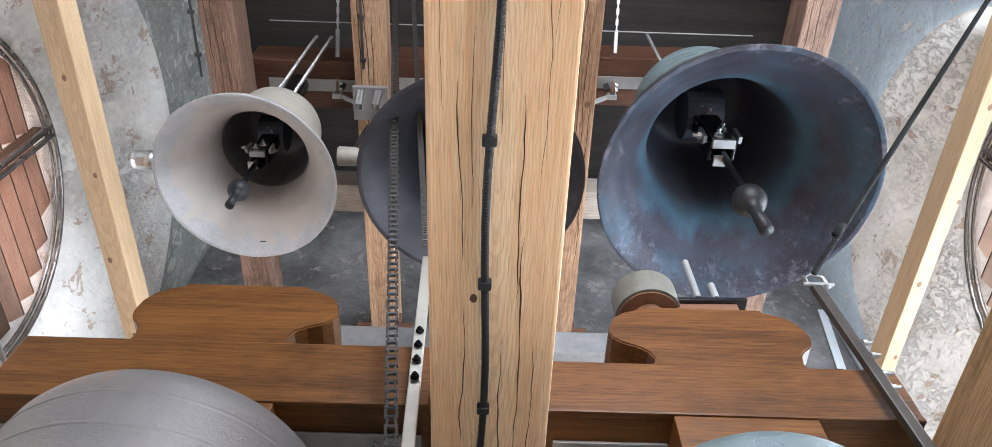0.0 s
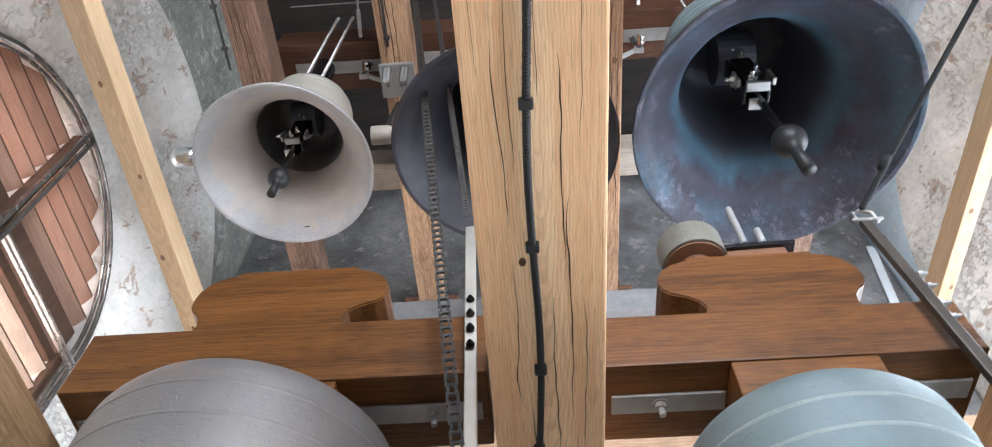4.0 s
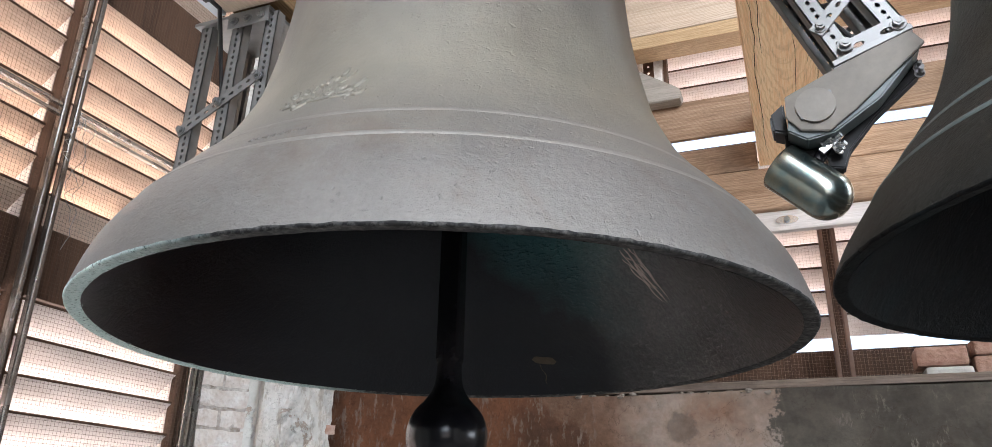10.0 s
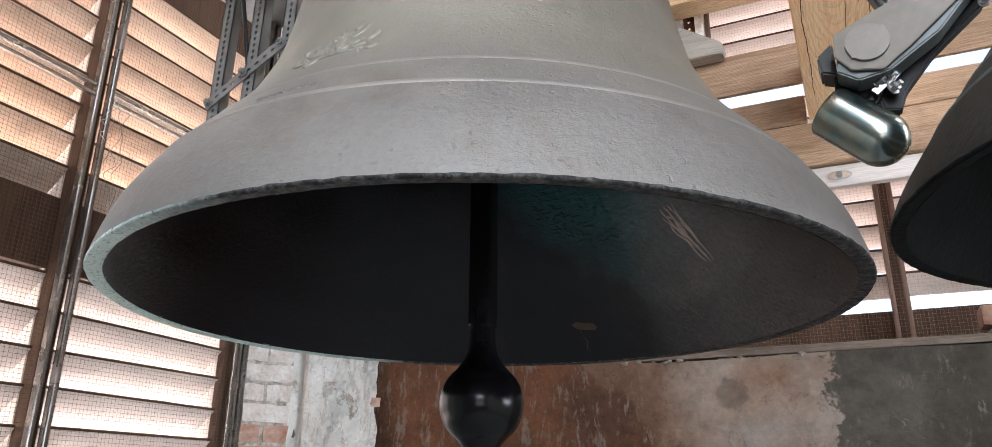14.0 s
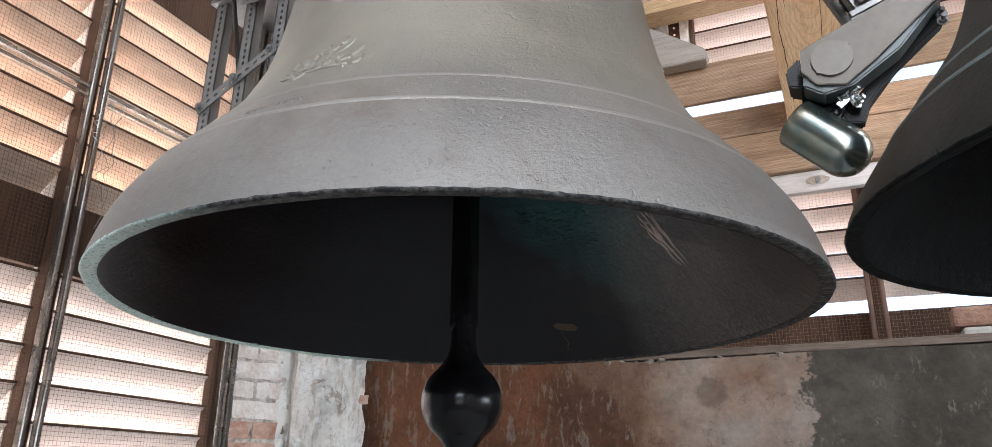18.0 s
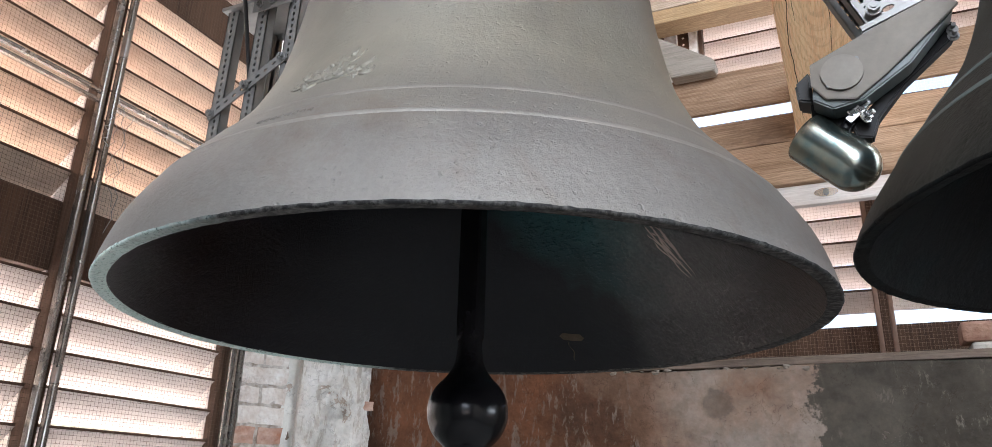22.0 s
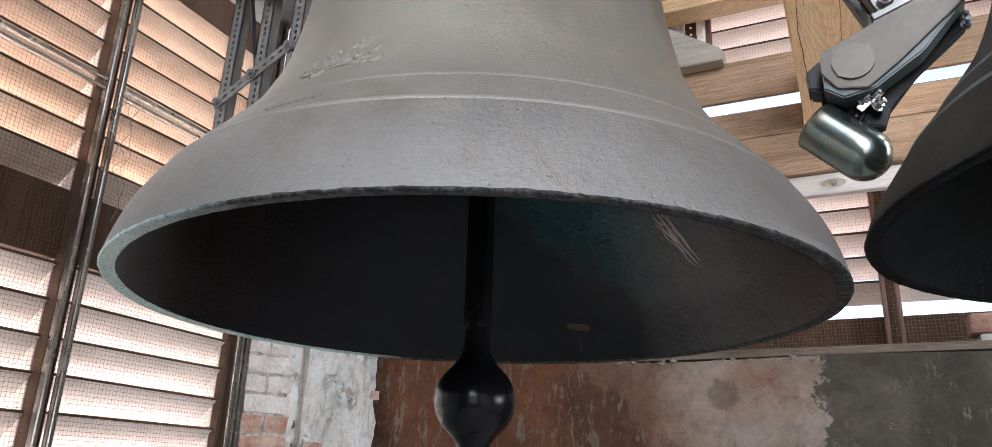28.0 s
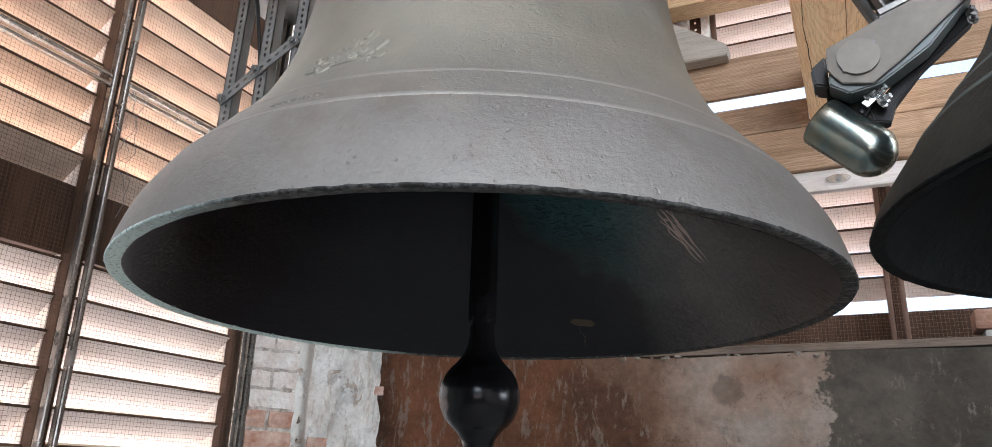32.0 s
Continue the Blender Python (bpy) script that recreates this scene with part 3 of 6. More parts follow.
# brown render of the hollow, darkened with the hollow's shade
GROOVE = metal("brown render, groove shade painted in", (0.085, 0.058, 0.042), (0.22, 0.165, 0.125), 0.0, 0.95, grain=50, relief=0.9, depth=0.008, mottle=12.0)
LIME_BED = metal("dirty crumbling lime mortar", (0.26, 0.20, 0.155), (0.80, 0.76, 0.71), 0.0, 0.95, grain=60, relief=0.9, depth=0.010, mottle=24.0)
MORTAR = metal("grey lime mortar", (0.4, 0.38, 0.35), (0.62, 0.6, 0.56), 0.0, 0.95, grain=60, relief=0.8, depth=0.006)
MORTAR_DARK = metal("grey ledge stone", (0.14, 0.14, 0.145), (0.24, 0.24, 0.245), 0.0, 0.95, grain=30, relief=0.5)
FLOOR = wood("worn grey floor boards", "x", (0.18, 0.172, 0.16), (0.30, 0.29, 0.27), 0.8, stain=0.3)
GROUND = plaster("pale town roofs and ground", (0.52, 0.47, 0.43), (0.42, 0.36, 0.32), (0.44, 0.32, 0.26), 0.3)


# ---- building helpers ----
BASE = {}


def thing(name, at, label, category, group="", kind=""):
    ob = new(name)
    ob.location = at
    ob.empty_display_size = 0.1
    BASE[ob.name] = Vector(at)
    return tagged(ob, label, category, group, kind)


def finish(bm, smooth):
    me = bpy.data.meshes.new("mesh")
    bm.normal_update()
    bm.to_mesh(me)
    bm.free()
    for p in me.polygons:
        p.use_smooth = smooth
    return me


def part(name, bm, mat, parent, label="", smooth=False):
    """Links a bmesh, drawn in the place's own metres, as one mesh under a thing or a part."""
    base = BASE[parent.name]
    bmesh.ops.translate(bm, verts=bm.verts, vec=-base)
    me = finish(bm, smooth)
    me.materials.append(mat)
    ob = new(name, me)
    ob.parent = parent
    BASE[ob.name] = base
    return tagged(ob, label) if label else ob


def whole(name, bm, mat, label, category, group="", kind="", smooth=False, at=None):
    """A thing that is one mesh."""
    at = Vector(at) if at else Vector((0, 0, 0))
    bmesh.ops.translate(bm, verts=bm.verts, vec=-at)
    me = finish(bm, smooth)
    me.materials.append(mat)
    ob = new(name, me)
    ob.location = at
    BASE[ob.name] = at
    return tagged(ob, label, category, group, kind)


def box(lo, hi, bevel=0.004, bm=None):
    own = bmesh.new()
    c = [(a + b) / 2 for a, b in zip(lo, hi)]
    s = [abs(b - a) for a, b in zip(lo, hi)]
    bmesh.ops.create_cube(own, size=1, matrix=Matrix.Translation(c) @ Matrix.Diagonal((*s, 1)))
    if bevel:
        bmesh.ops.bevel(own, geom=own.edges[:], offset=min(bevel, min(s) * 0.3), segments=2, affect="EDGES", profile=0.6)
    return joined(bm, own)


def joined(bm, own):
    if bm is None:
        return own
    me = bpy.data.meshes.new("tmp")
    own.to_mesh(me)
    own.free()
    bm.from_mesh(me)
    bpy.data.meshes.remove(me)
    return bm


def bar(p, q, w, h, up=(0, 0, 1), bevel=0.003, bm=None):
    """A straight piece of section w x h from p to q, h along up."""
    p, q, up = Vector(p), Vector(q), Vector(up)
    d = (q - p)
    f = d.normalized()
    side = f.cross(up).normalized()
    u = side.cross(f)
    own = bmesh.new()
    m = Matrix.Translation((p + q) / 2) @ Matrix((side, f, u)).transposed().to_4x4() @ Matrix.Diagonal((w, d.length, h, 1))
    bmesh.ops.create_cube(own, size=1, matrix=m)
    if bevel:
        bmesh.ops.bevel(own, geom=own.edges[:], offset=min(bevel, min(w, h) * 0.3), segments=2, affect="EDGES", profile=0.6)
    return joined(bm, own)


def rod(p, q, r, n=12, r2=None, bm=None):
    p, q = Vector(p), Vector(q)
    d = q - p
    own = bmesh.new()
    m = Matrix.Translation((p + q) / 2) @ d.to_track_quat("Z", "Y").to_matrix().to_4x4()
    bmesh.ops.create_cone(own, cap_ends=True, segments=n, radius1=r, radius2=r if r2 is None else r2, depth=d.length, matrix=m)
    return joined(bm, own)


def tube(points, r, n=8, bm=None):
    """A round cable or bent rod through points."""
    own = bmesh.new()
    pts = [Vector(p) for p in points]
    rings = []
    for i, p in enumerate(pts):
        t = (pts[min(i + 1, len(pts) - 1)] - pts[max(i - 1, 0)]).normalized()
        ref = Vector((0, 0, 1)) if abs(t.z) < 0.9 else Vector((1, 0, 0))
        a = t.cross(ref).normalized()
        b = t.cross(a)
        rings.append([own.verts.new(p + r * (math.cos(k * math.tau / n) * a + math.sin(k * math.tau / n) * b)) for k in range(n)])
    for ra, rb in zip(rings, rings[1:]):
        for k in range(n):
            own.faces.new((ra[k], ra[(k + 1) % n], rb[(k + 1) % n], rb[k]))
    own.faces.new(rings[0][::-1])
    own.faces.new(rings[-1])
    return joined(bm, own)


def lathe(profile, centre, n=96, wobble=0.0, closed=False):
    """Turns a profile of (radius, height) round the vertical through centre."""
    bm = bmesh.new()
    cx, cy, cz = centre
    rings = []
    for r, h in profile:
        ring = []
        for k in range(n):
            a = math.tau * k / n
            rr = r + wobble * noise.noise((3 * math.cos(a), 3 * math.sin(a), 4 * h))
            ring.append(bm.verts.new((cx + rr * math.cos(a), cy + rr * math.sin(a), cz + h)))
        rings.append(ring)
    pairs = list(zip(rings, rings[1:])) + ([(rings[-1], rings[0])] if closed else [])
    for ra, rb in pairs:
        for k in range(n):
            bm.faces.new((ra[k], ra[(k + 1) % n], rb[(k + 1) % n], rb[k]))
    return bm


def smooth_profile(points, steps=6):
    """A Catmull-Rom line through profile points."""
    out = []
    for i in range(len(points) - 1):
        p0, p1, p2, p3 = (Vector(points[max(0, min(len(points) - 1, i + k))]) for k in (-1, 0, 1, 2))
        for s in range(steps):
            t = s / steps
            out.append(tuple(0.5 * ((2 * p1) + (p2 - p0) * t + (2 * p0 - 5 * p1 + 4 * p2 - p3) * t * t + (3 * p1 - p0 - 3 * p2 + p3) * t ** 3)))
    return out + [tuple(points[-1])]


def ball(c, r, bm=None, squash=1.0, n=24):
    own = bmesh.new()
    bmesh.ops.create_uvsphere(own, u_segments=n, v_segments=n // 2, radius=r, matrix=Matrix.Translation(c) @ Matrix.Diagonal((1, 1, squash, 1)))
    return joined(bm, own)


def bolt(at, axis, r, length, parent, mat=None, name="bolt"):
    """A hexagon nut with its washer and thread end."""
    at, axis = Vector(at), Vector(axis).normalized()
    bm = rod(at, at + axis * 0.003, r * 1.7, 16)
    rod(at + axis * 0.003, at + axis * (0.003 + r * 1.1), r * 1.25, 6, bm=bm)
    rod(at + axis * 0.003, at + axis * (0.003 + length), r * 0.65, 10, bm=bm)
    return part(name, bm, mat or ZINC, parent)


# ---- the tower room: floor, walls with arched window niches, ceiling ----
TOP = 7.1
WEST, EAST, NORTH, SOUTH = -2.07, 2.30, 3.10, -2.0


def on_west(u, d, v):
    return Vector((WEST - d, u, v))


def on_east(u, d, v):
    return Vector((EAST + d, u, v))


def on_north(u, d, v):
    return Vector((u, NORTH + d, v))


def on_south(u, d, v):
    return Vector((u, SOUTH - d, v))


def arch_reach(centre, half, spring, sill, from_v, angle):
    """How far the edge of an arched opening lies from a point inside it, along an angle."""
    du, dv = math.cos(angle), math.sin(angle)
    lo, hi = 0.0, 12.0
    for _ in range(40):
        mid = (lo + hi) / 2
        u, v = mid * du, from_v + mid * dv
        inside = abs(u - centre) < half and v > sill and (v < spring or (u - centre) ** 2 + (v - spring) ** 2 < half * half)
        lo, hi = (mid, hi) if inside else (lo, mid)
    return lo


def arched_wall(name, place, u0, u1, centre, room, outer, depth, mat, label, thick=0.8, rough=0.012, face_mat=None, face_from=0.0, shift=0.0):
    """A wall with one arched, splayed opening: room and outer are (half width, spring, sill)."""
    bm = bmesh.new()
    from_v = (outer[2] + outer[1]) / 2 + 0.3
    angles = [math.tau * k / 180 for k in range(180)]
    for shape in (room, outer):
        for du, v in ((-shape[0], shape[2]), (shape[0], shape[2]), (-shape[0], shape[1]), (shape[0], shape[1])):
            angles.append(math.atan2(v - from_v, du) % math.tau)
    for u in (u0, u1):
        for v in (0.0, TOP):
            angles.append(math.atan2(v - from_v, u - centre) % math.tau)
    angles = sorted(set(round(a, 5) for a in angles))
    loops = []

    def loop(d, reach, rag=0.0):
        ring = []
        for a in angles:
            r = reach(a)
            u, v = centre + r * math.cos(a), from_v + r * math.sin(a)
            p = place(u, d, v)
            if rag:
                p = p + Vector((noise.noise(p * 2.1), noise.noise(p * 2.1 + Vector((9, 0, 0))), noise.noise(p * 2.1 + Vector((0, 9, 0))))) * rag
            ring.append(bm.verts.new(p))
        loops.append(ring)

    def rect(a):
        c, s = math.cos(a), math.sin(a)
        ru = ((u1 - centre) / c if c > 1e-9 else (u0 - centre) / c if c < -1e-9 else 99)
        rv = ((TOP - from_v) / s if s > 1e-9 else -from_v / s if s < -1e-9 else 99)
        return min(ru, rv)

    inner = lambda a: arch_reach(shift, *room, from_v, a)
    far = lambda a: arch_reach(0, *outer, from_v, a)
    loop(0, rect)
    for k in range(1, 5):
        loop(0, lambda a, k=k: rect(a) + (inner(a) - rect(a)) * k / 5, rough)
    for k in range(13):
        t = k / 12
        loop(depth * t, lambda a, t=t: inner(a) + (far(a) - inner(a)) * t, rough if k < 12 else 0)
    loop(thick, far)
    loop(thick, rect)
    n = len(angles)
    for ra, rb in zip(loops, loops[1:] + loops[:1]):
        for k in range(n):
            bm.faces.new((ra[k], ra[(k + 1) % n], rb[(k + 1) % n], rb[k]))
    bmesh.ops.recalc_face_normals(bm, faces=bm.faces[:])
    ob = whole(name, bm, mat, label, "wall", kind="structure", smooth=True)
    if face_mat:
        ob.data.materials.append(face_mat)
        for p in ob.data.polygons[:5 * n]:
            if p.center.z > face_from:
                p.material_index = 1
    return ob


WEST_ARCH, EAST_ARCH, NORTH_ARCH, SOUTH_ARCH = (0.87, 4.55, 0.9), (0.85, 4.50, 0.9), (0.84, 4.25, 1.93), (0.85, 4.3, 1.0)
arched_wall("wall_west", on_west, SOUTH - 0.7, NORTH + 0.0, 1.74, (1.33, 4.82, 0.85), WEST_ARCH, 0.33, WHITEWASH,
            "thick whitewashed tower wall with a splayed arched window niche", face_mat=GREENWALL)
arched_wall("wall_east", on_east, SOUTH - 0.7, NORTH + 0.0, 1.68, (1.06, 4.88, 0.85), EAST_ARCH, 0.34, WHITEWASH,
            "thick whitewashed tower wall with a splayed arched window niche", face_mat=BLUEWALL, face_from=4.9, shift=0.2)
arched_wall("wall_north", on_north, WEST - 0.8, EAST + 0.8, 0.115, (0.98, 4.28, 1.90), NORTH_ARCH, 0.50, PARAPET,
            "patched rendered tower wall with bare brown coat and pale repairs", rough=0.008, face_mat=GREYWALL, face_from=2.4)
# never in view; its opening is made up for the south fill light
arched_wall("wall_south", on_south, WEST - 0.8, EAST + 0.8, 0.9, (0.95, 4.35, 0.95), SOUTH_ARCH, 0.40, GREYWALL, "unseen grey rendered tower wall with an assumed tall opening")
whole("floor", box((WEST - 0.8, SOUTH - 0.8, -0.2), (EAST + 0.8, NORTH + 0.8, 0.0), 0), FLOOR, "worn dark boarded tower floor", "floor", kind="structure")
whole("ceiling", box((WEST - 0.8, SOUTH - 0.8, TOP), (EAST + 0.8, NORTH + 0.8, TOP + 0.2), 0), DARK_X, "boarded ceiling above the bell frames, shade painted in", "ceiling", kind="structure")
ground = bmesh.new()
bmesh.ops.create_grid(ground, x_segments=8, y_segments=8, size=1500, matrix=Matrix.Translation((0, 0, -24)))
whole("ground", ground, GROUND, "pale ground and roofs far below the tower", "ground", kind="structure")


# ---- louvred windows ----
def louvre_window(name, place, centre, arch, depth, bands, crossbars, slat_mat, label, mesh_from, groups, board=0.152, top_mat=None, low_mat=None, frame_mat=None):
    """Steel frame with a wire mesh, behind it wooden posts, transoms and sloping boards."""
    steel = frame_mat or FRAME_STEEL
    half, spring, sill = arch
    half -= 0.012
    win = thing(name, place(centre, depth, sill), label, "window", kind="structure")
    out = (place(0, 1, 0) - place(0, 0, 0))

    def chord(v):
        return half if v < spring else math.sqrt(max(0.0, half * half - (v - spring) ** 2))

    outline = [(-half, sill + 0.01), (-half, spring)] + [(-half * math.cos(a), spring + half * math.sin(a)) for a in [math.pi * k / 48 for k in range(1, 48)]] + [(half, spring), (half, sill + 0.01)]
    for gap, r in ((0.0, 0.014), (0.035, 0.011)):
        pts = [place(centre + u * (1 - gap / half), depth - 0.005 + gap * 0.4, v if v < spring else spring + (v - spring) * (1 - gap / half)) for u, v in outline]
        part("window_frame", tube(pts, r, 8), steel, win, "dark steel arched frame tube", smooth=True)
    part("sill_bar", bar(place(centre - half, depth, sill + 0.02), place(centre + half, depth, sill + 0.02), 0.04, 0.03), steel, win)
    top = spring + half
    for du in (-0.026, 0.026):
        part("mullion", bar(place(centre + du, depth - 0.012, sill + 0.02), place(centre + du, depth - 0.012, top - 0.01), 0.02, 0.028, bevel=0.006, up=out), steel, win)
    for v in crossbars:
        for dv in (-0.018, 0.018):
            part("crossbar", bar(place(centre - chord(v + dv) + 0.01, depth - 0.012, v + dv), place(centre - 0.037, depth - 0.012, v + dv), 0.013, 0.022, bevel=0.005, up=out), BAR_STEEL, win)
            part("crossbar", bar(place(centre + 0.037, depth - 0.012, v + dv), place(centre + chord(v + dv) - 0.01, depth - 0.012, v + dv), 0.013, 0.022, bevel=0.005, up=out), BAR_STEEL, win)
    # wooden middle post, jamb posts and transoms
    part("post", bar(place(centre + 0.010, depth + 0.085, sill), place(centre + 0.010, depth + 0.085, top - 0.01), 0.050, 0.10, up=out), POST_Z, win, "dark brown wooden middle post")
    # added pale strips paint the daylight on the sides of the posts
    for du in (-0.0175, 0.0375):
        part("rebate_strip", bar(place(centre + du, depth + 0.1375, sill), place(centre + du, depth + 0.1375, top - 0.02), 0.004, 0.105, up=out, bevel=0), SLAT_X, win, "pale strip standing in for the post's sunlit side")
    for s in (-1, 1):
        part("post", bar(place(centre + s * (half - 0.03), depth + 0.135, sill), place(centre + s * (half - 0.03), depth + 0.135, spring), 0.05, 0.16, up=out), POST_Z, win, "dark brown wooden jamb post")
        part("rebate_strip", bar(place(centre + s * (half - 0.0575), depth + 0.152, sill), place(centre + s * (half - 0.0575), depth + 0.152, spring), 0.004, 0.126, up=out, bevel=0), SLAT_X, win, "pale strip standing in for the post's sunlit side")
    for lo, hi in bands:
        w = chord((lo + hi) / 2) - 0.03
        for a, b in ((-w, -0.021), (0.041, w)):
            part("transom", bar(place(centre + a, depth + 0.12, (lo + hi) / 2), place(centre + b, depth + 0.12, (lo + hi) / 2), 0.09, hi - lo), POST_Z, win, "wide dark brown transom board")
    slope = (Vector((0, 0, 1)) * 0.74 + out * 0.67).normalized()
    rng = random.Random(name)
    for first, pitch, last in groups:
        v = first
        while v < min(last, top - 0.1):
            w = half - 0.055 if v < spring else chord(v) + 0.015
            for a, b in ((-w, -0.021), (0.041, w - 0.006)):
                if b - a > 0.1:
                    j = rng.uniform(-0.004, 0.004)
                    p, q = place(centre + a, depth + 0.125, v + j), place(centre + b, depth + 0.125, v - j)
                    inner = (Vector((0, 0, 1)) * 0.67 - out * 0.74) * (board / 2)
                    blade = bar(p, q, board, 0.011, up=slope, bevel=0)
                    bar(p + inner, q + inner, 0.009, 0.0095, bevel=0, bm=blade)
                    slat = part("slat", blade, top_mat if top_mat and v > 4.4 else low_mat if low_mat and v < 2.1 else slat_mat, win)
                    # front edge in post brown: shade on the backlit edge, painted on
                    slat.data.materials.append(POST_Z)
                    for face in slat.data.polygons[6:]:
                        face.material_index = 1
            v += pitch
    # wire mesh
    bm = bmesh.new()
    cell = 0.0145
    verts, faces = [], []

    def wire(p, q, r=0.00032 if frame_mat else 0.00045):
        f = (q - p).normalized()
        a = f.cross(out).normalized() * r
        b = out * r
        k = len(verts)
        for base in (p, q):
            verts.extend([base + a, base + b, base - a, base - b])
        for i in range(4):
            faces.append((k + i, k + (i + 1) % 4, k + 4 + (i + 1) % 4, k + 4 + i))

    n = int(2 * half / cell)
    for i in range(n):
        u = -half + (i + 0.5) * cell
        ceil = spring + math.sqrt(max(0, half * half - u * u))
        wire(place(centre + u, depth + 0.012, mesh_from), place(centre + u, depth + 0.012, ceil))
    v = mesh_from
    while v < top:
        w = chord(v)
        if w > 0.02:
            wire(place(centre - w, depth + 0.0135, v), place(centre + w, depth + 0.0135, v))
        v += cell
    me = bpy.data.meshes.new("mesh")
    base = BASE[win.name]
    me.from_pydata([p - base for p in verts], [], faces)
    me.materials.append(WIRE_TAN if frame_mat is BROWN_STEEL else WIRE)
    ob = new("wire_mesh", me)
    ob.parent = win
    tagged(ob, "fine square wire mesh", kind="stuff")
    bm.free()
    return win


louvre_window("window_1", on_west, 1.74, WEST_ARCH, 0.33, [(2.112, 2.362), (3.330, 3.570), (4.465, 4.72)], [2.756, 4.475], SLAT_Y,
              "tall arched louvred window with steel frame and wire mesh", 1.0, [(0.944, 0.122, 2.07), (2.424, 0.1215, 3.32), (3.632, 0.1215, 4.49), (4.782, 0.1215, 9)], top_mat=SLAT_RED, low_mat=SLAT_LIT)
louvre_window("window_2", on_east, 1.68, EAST_ARCH, 0.34, [(2.112, 2.362), (3.330, 3.570), (4.465, 4.72)], [2.756, 4.475], SLAT_Y,
              "tall arched louvred window with steel frame and wire mesh", 3.2, [(0.944, 0.122, 2.07), (2.424, 0.1215, 3.32), (3.632, 0.1215, 4.49), (4.782, 0.1215, 9)])
louvre_window("window_3", on_north, 0.127, NORTH_ARCH, 0.50, [(2.03, 2.145)], [4.3], SLAT_X,
              "arched louvred window with wooden sill board and wire mesh", 1.95, [(2.262, 0.1125, 3.20), (3.42, 0.115, 4.7)], board=0.118, frame_mat=BROWN_STEEL)

# ---- heavy timbers ----


def timber(name, lo, hi, mat, label, bevel=0.006):
    return whole(name, box(lo, hi, bevel), mat, label, "beam", at=((lo[0] + hi[0]) / 2, (lo[1] + hi[1]) / 2, lo[2]))


JOIST = 2.775
oak_joist = thing("oak_joist", (0.012, 0.5, JOIST), "squared light oak joist with long drying cracks", "beam")
part("timber", box((-0.112, -2.0, JOIST), (0.136, 3.03, JOIST + 0.255), 0.006), OAK_Y, oak_joist)
CRACK = metal("dark fissure", (0.035, 0.018, 0.009), (0.08, 0.045, 0.022), 0.0, 0.95)
KNOT = metal("dark knot", (0.09, 0.045, 0.02), (0.19, 0.10, 0.05), 0.0, 0.8, grain=120)
crack_rng = random.Random(3)


def check(parent, x, y0, y1, wide, z):
    """A thin drying crack in the underside of a timber."""
    bm = bmesh.new()
    n = int((y1 - y0) / 0.025)
    seed = crack_rng.uniform(0, 90)
    rows = []
    for k in range(n + 1):
        t = k / n
        y = y0 + (y1 - y0) * t
        c = x + 0.013 * noise.noise((seed, y * 3.2, 0)) + 0.005 * noise.noise((seed, y * 15, 5))
        w = wide * min(1, 6 * t, 6 * (1 - t)) * (0.65 + 0.6 * noise.noise((seed, y * 9, 9))) + 0.0002
        rows.append([bm.verts.new((c - w, y, z - 0.0007)), bm.verts.new((c + w, y, z - 0.0007))])
    for a, b in zip(rows, rows[1:]):
        bm.faces.new((a[0], b[0], b[1], a[1]))
    part("crack", bm, CRACK, parent)


def knot(parent, x, y, z, r):
    bm = bmesh.new()
    bm.faces.new([bm.verts.new((x + r * math.cos(a) * (1 + 0.2 * noise.noise((x * 50, a, y))), y + 1.5 * r * math.sin(a), z - 0.0009)) for a in [math.tau * k / 14 for k in range(14)]])
    part("knot", bm, KNOT, parent)


for x, y0, y1, wide in ((-0.085, 0.15, 0.48, 0.0010), (-0.068, -0.2, 0.30, 0.0012), (-0.055, 0.42, 0.78, 0.0016), (-0.048, 0.86, 1.25, 0.0013), (-0.022, -0.6, 0.22, 0.0014), (-0.030, 0.34, 0.66, 0.0012),
                        (0.020, 0.30, 0.52, 0.0010), (0.030, 0.95, 1.42, 0.0016), (0.035, -0.4, 0.25, 0.0012), (0.052, 0.45, 0.86, 0.0018), (0.066, 0.72, 1.30, 0.0022), (0.083, 0.28, 0.60, 0.0012), (0.098, -0.3, 0.35, 0.0011),
                        (0.092, 0.95, 1.40, 0.0014), (-0.02, 1.25, 1.80, 0.0016), (0.072, 1.35, 2.3, 0.0021), (-0.06, 1.6, 2.2, 0.0018), (-0.08, 1.9, 2.9, 0.002), (0.1, 1.5, 2.9, 0.002), (0.03, 1.9, 2.7, 0.0016)):
    check(oak_joist, x, y0, y1, wide * (0.8 if y1 > 0.7 else 0.5), JOIST)
for x, y, r in ((-0.026, 0.86, 0.007),):
    knot(oak_joist, x, y, JOIST, r)
west_joist = thing("pine_joist", (-1.39, 0.5, JOIST), "tan sawn timber joist with its lit underside painted pale", "beam")
part("beam", box((-1.475, -2.0, JOIST + 0.012), (-1.30, 3.03, JOIST + 0.21), 0.006), LARCH_Y, west_joist)
# added pale board: the light on the joist's underside is in its colour
part("soffit_board", box((-1.478, -2.0, JOIST), (-1.302, 1.478, JOIST + 0.0115), 0.003), PALE_Y, west_joist, "pale board standing in for the lit underside")
part("edge_strip", box((-1.514, -2.0, JOIST - 0.006), (-1.482, 1.478, JOIST + 0.012), 0.003), PALE_PAINT, west_joist, "white painted edge strip")
east_joist = thing("pine_joist", (1.205, 0.5, JOIST), "tan sawn timber joist with dark checks beside the east window", "beam")
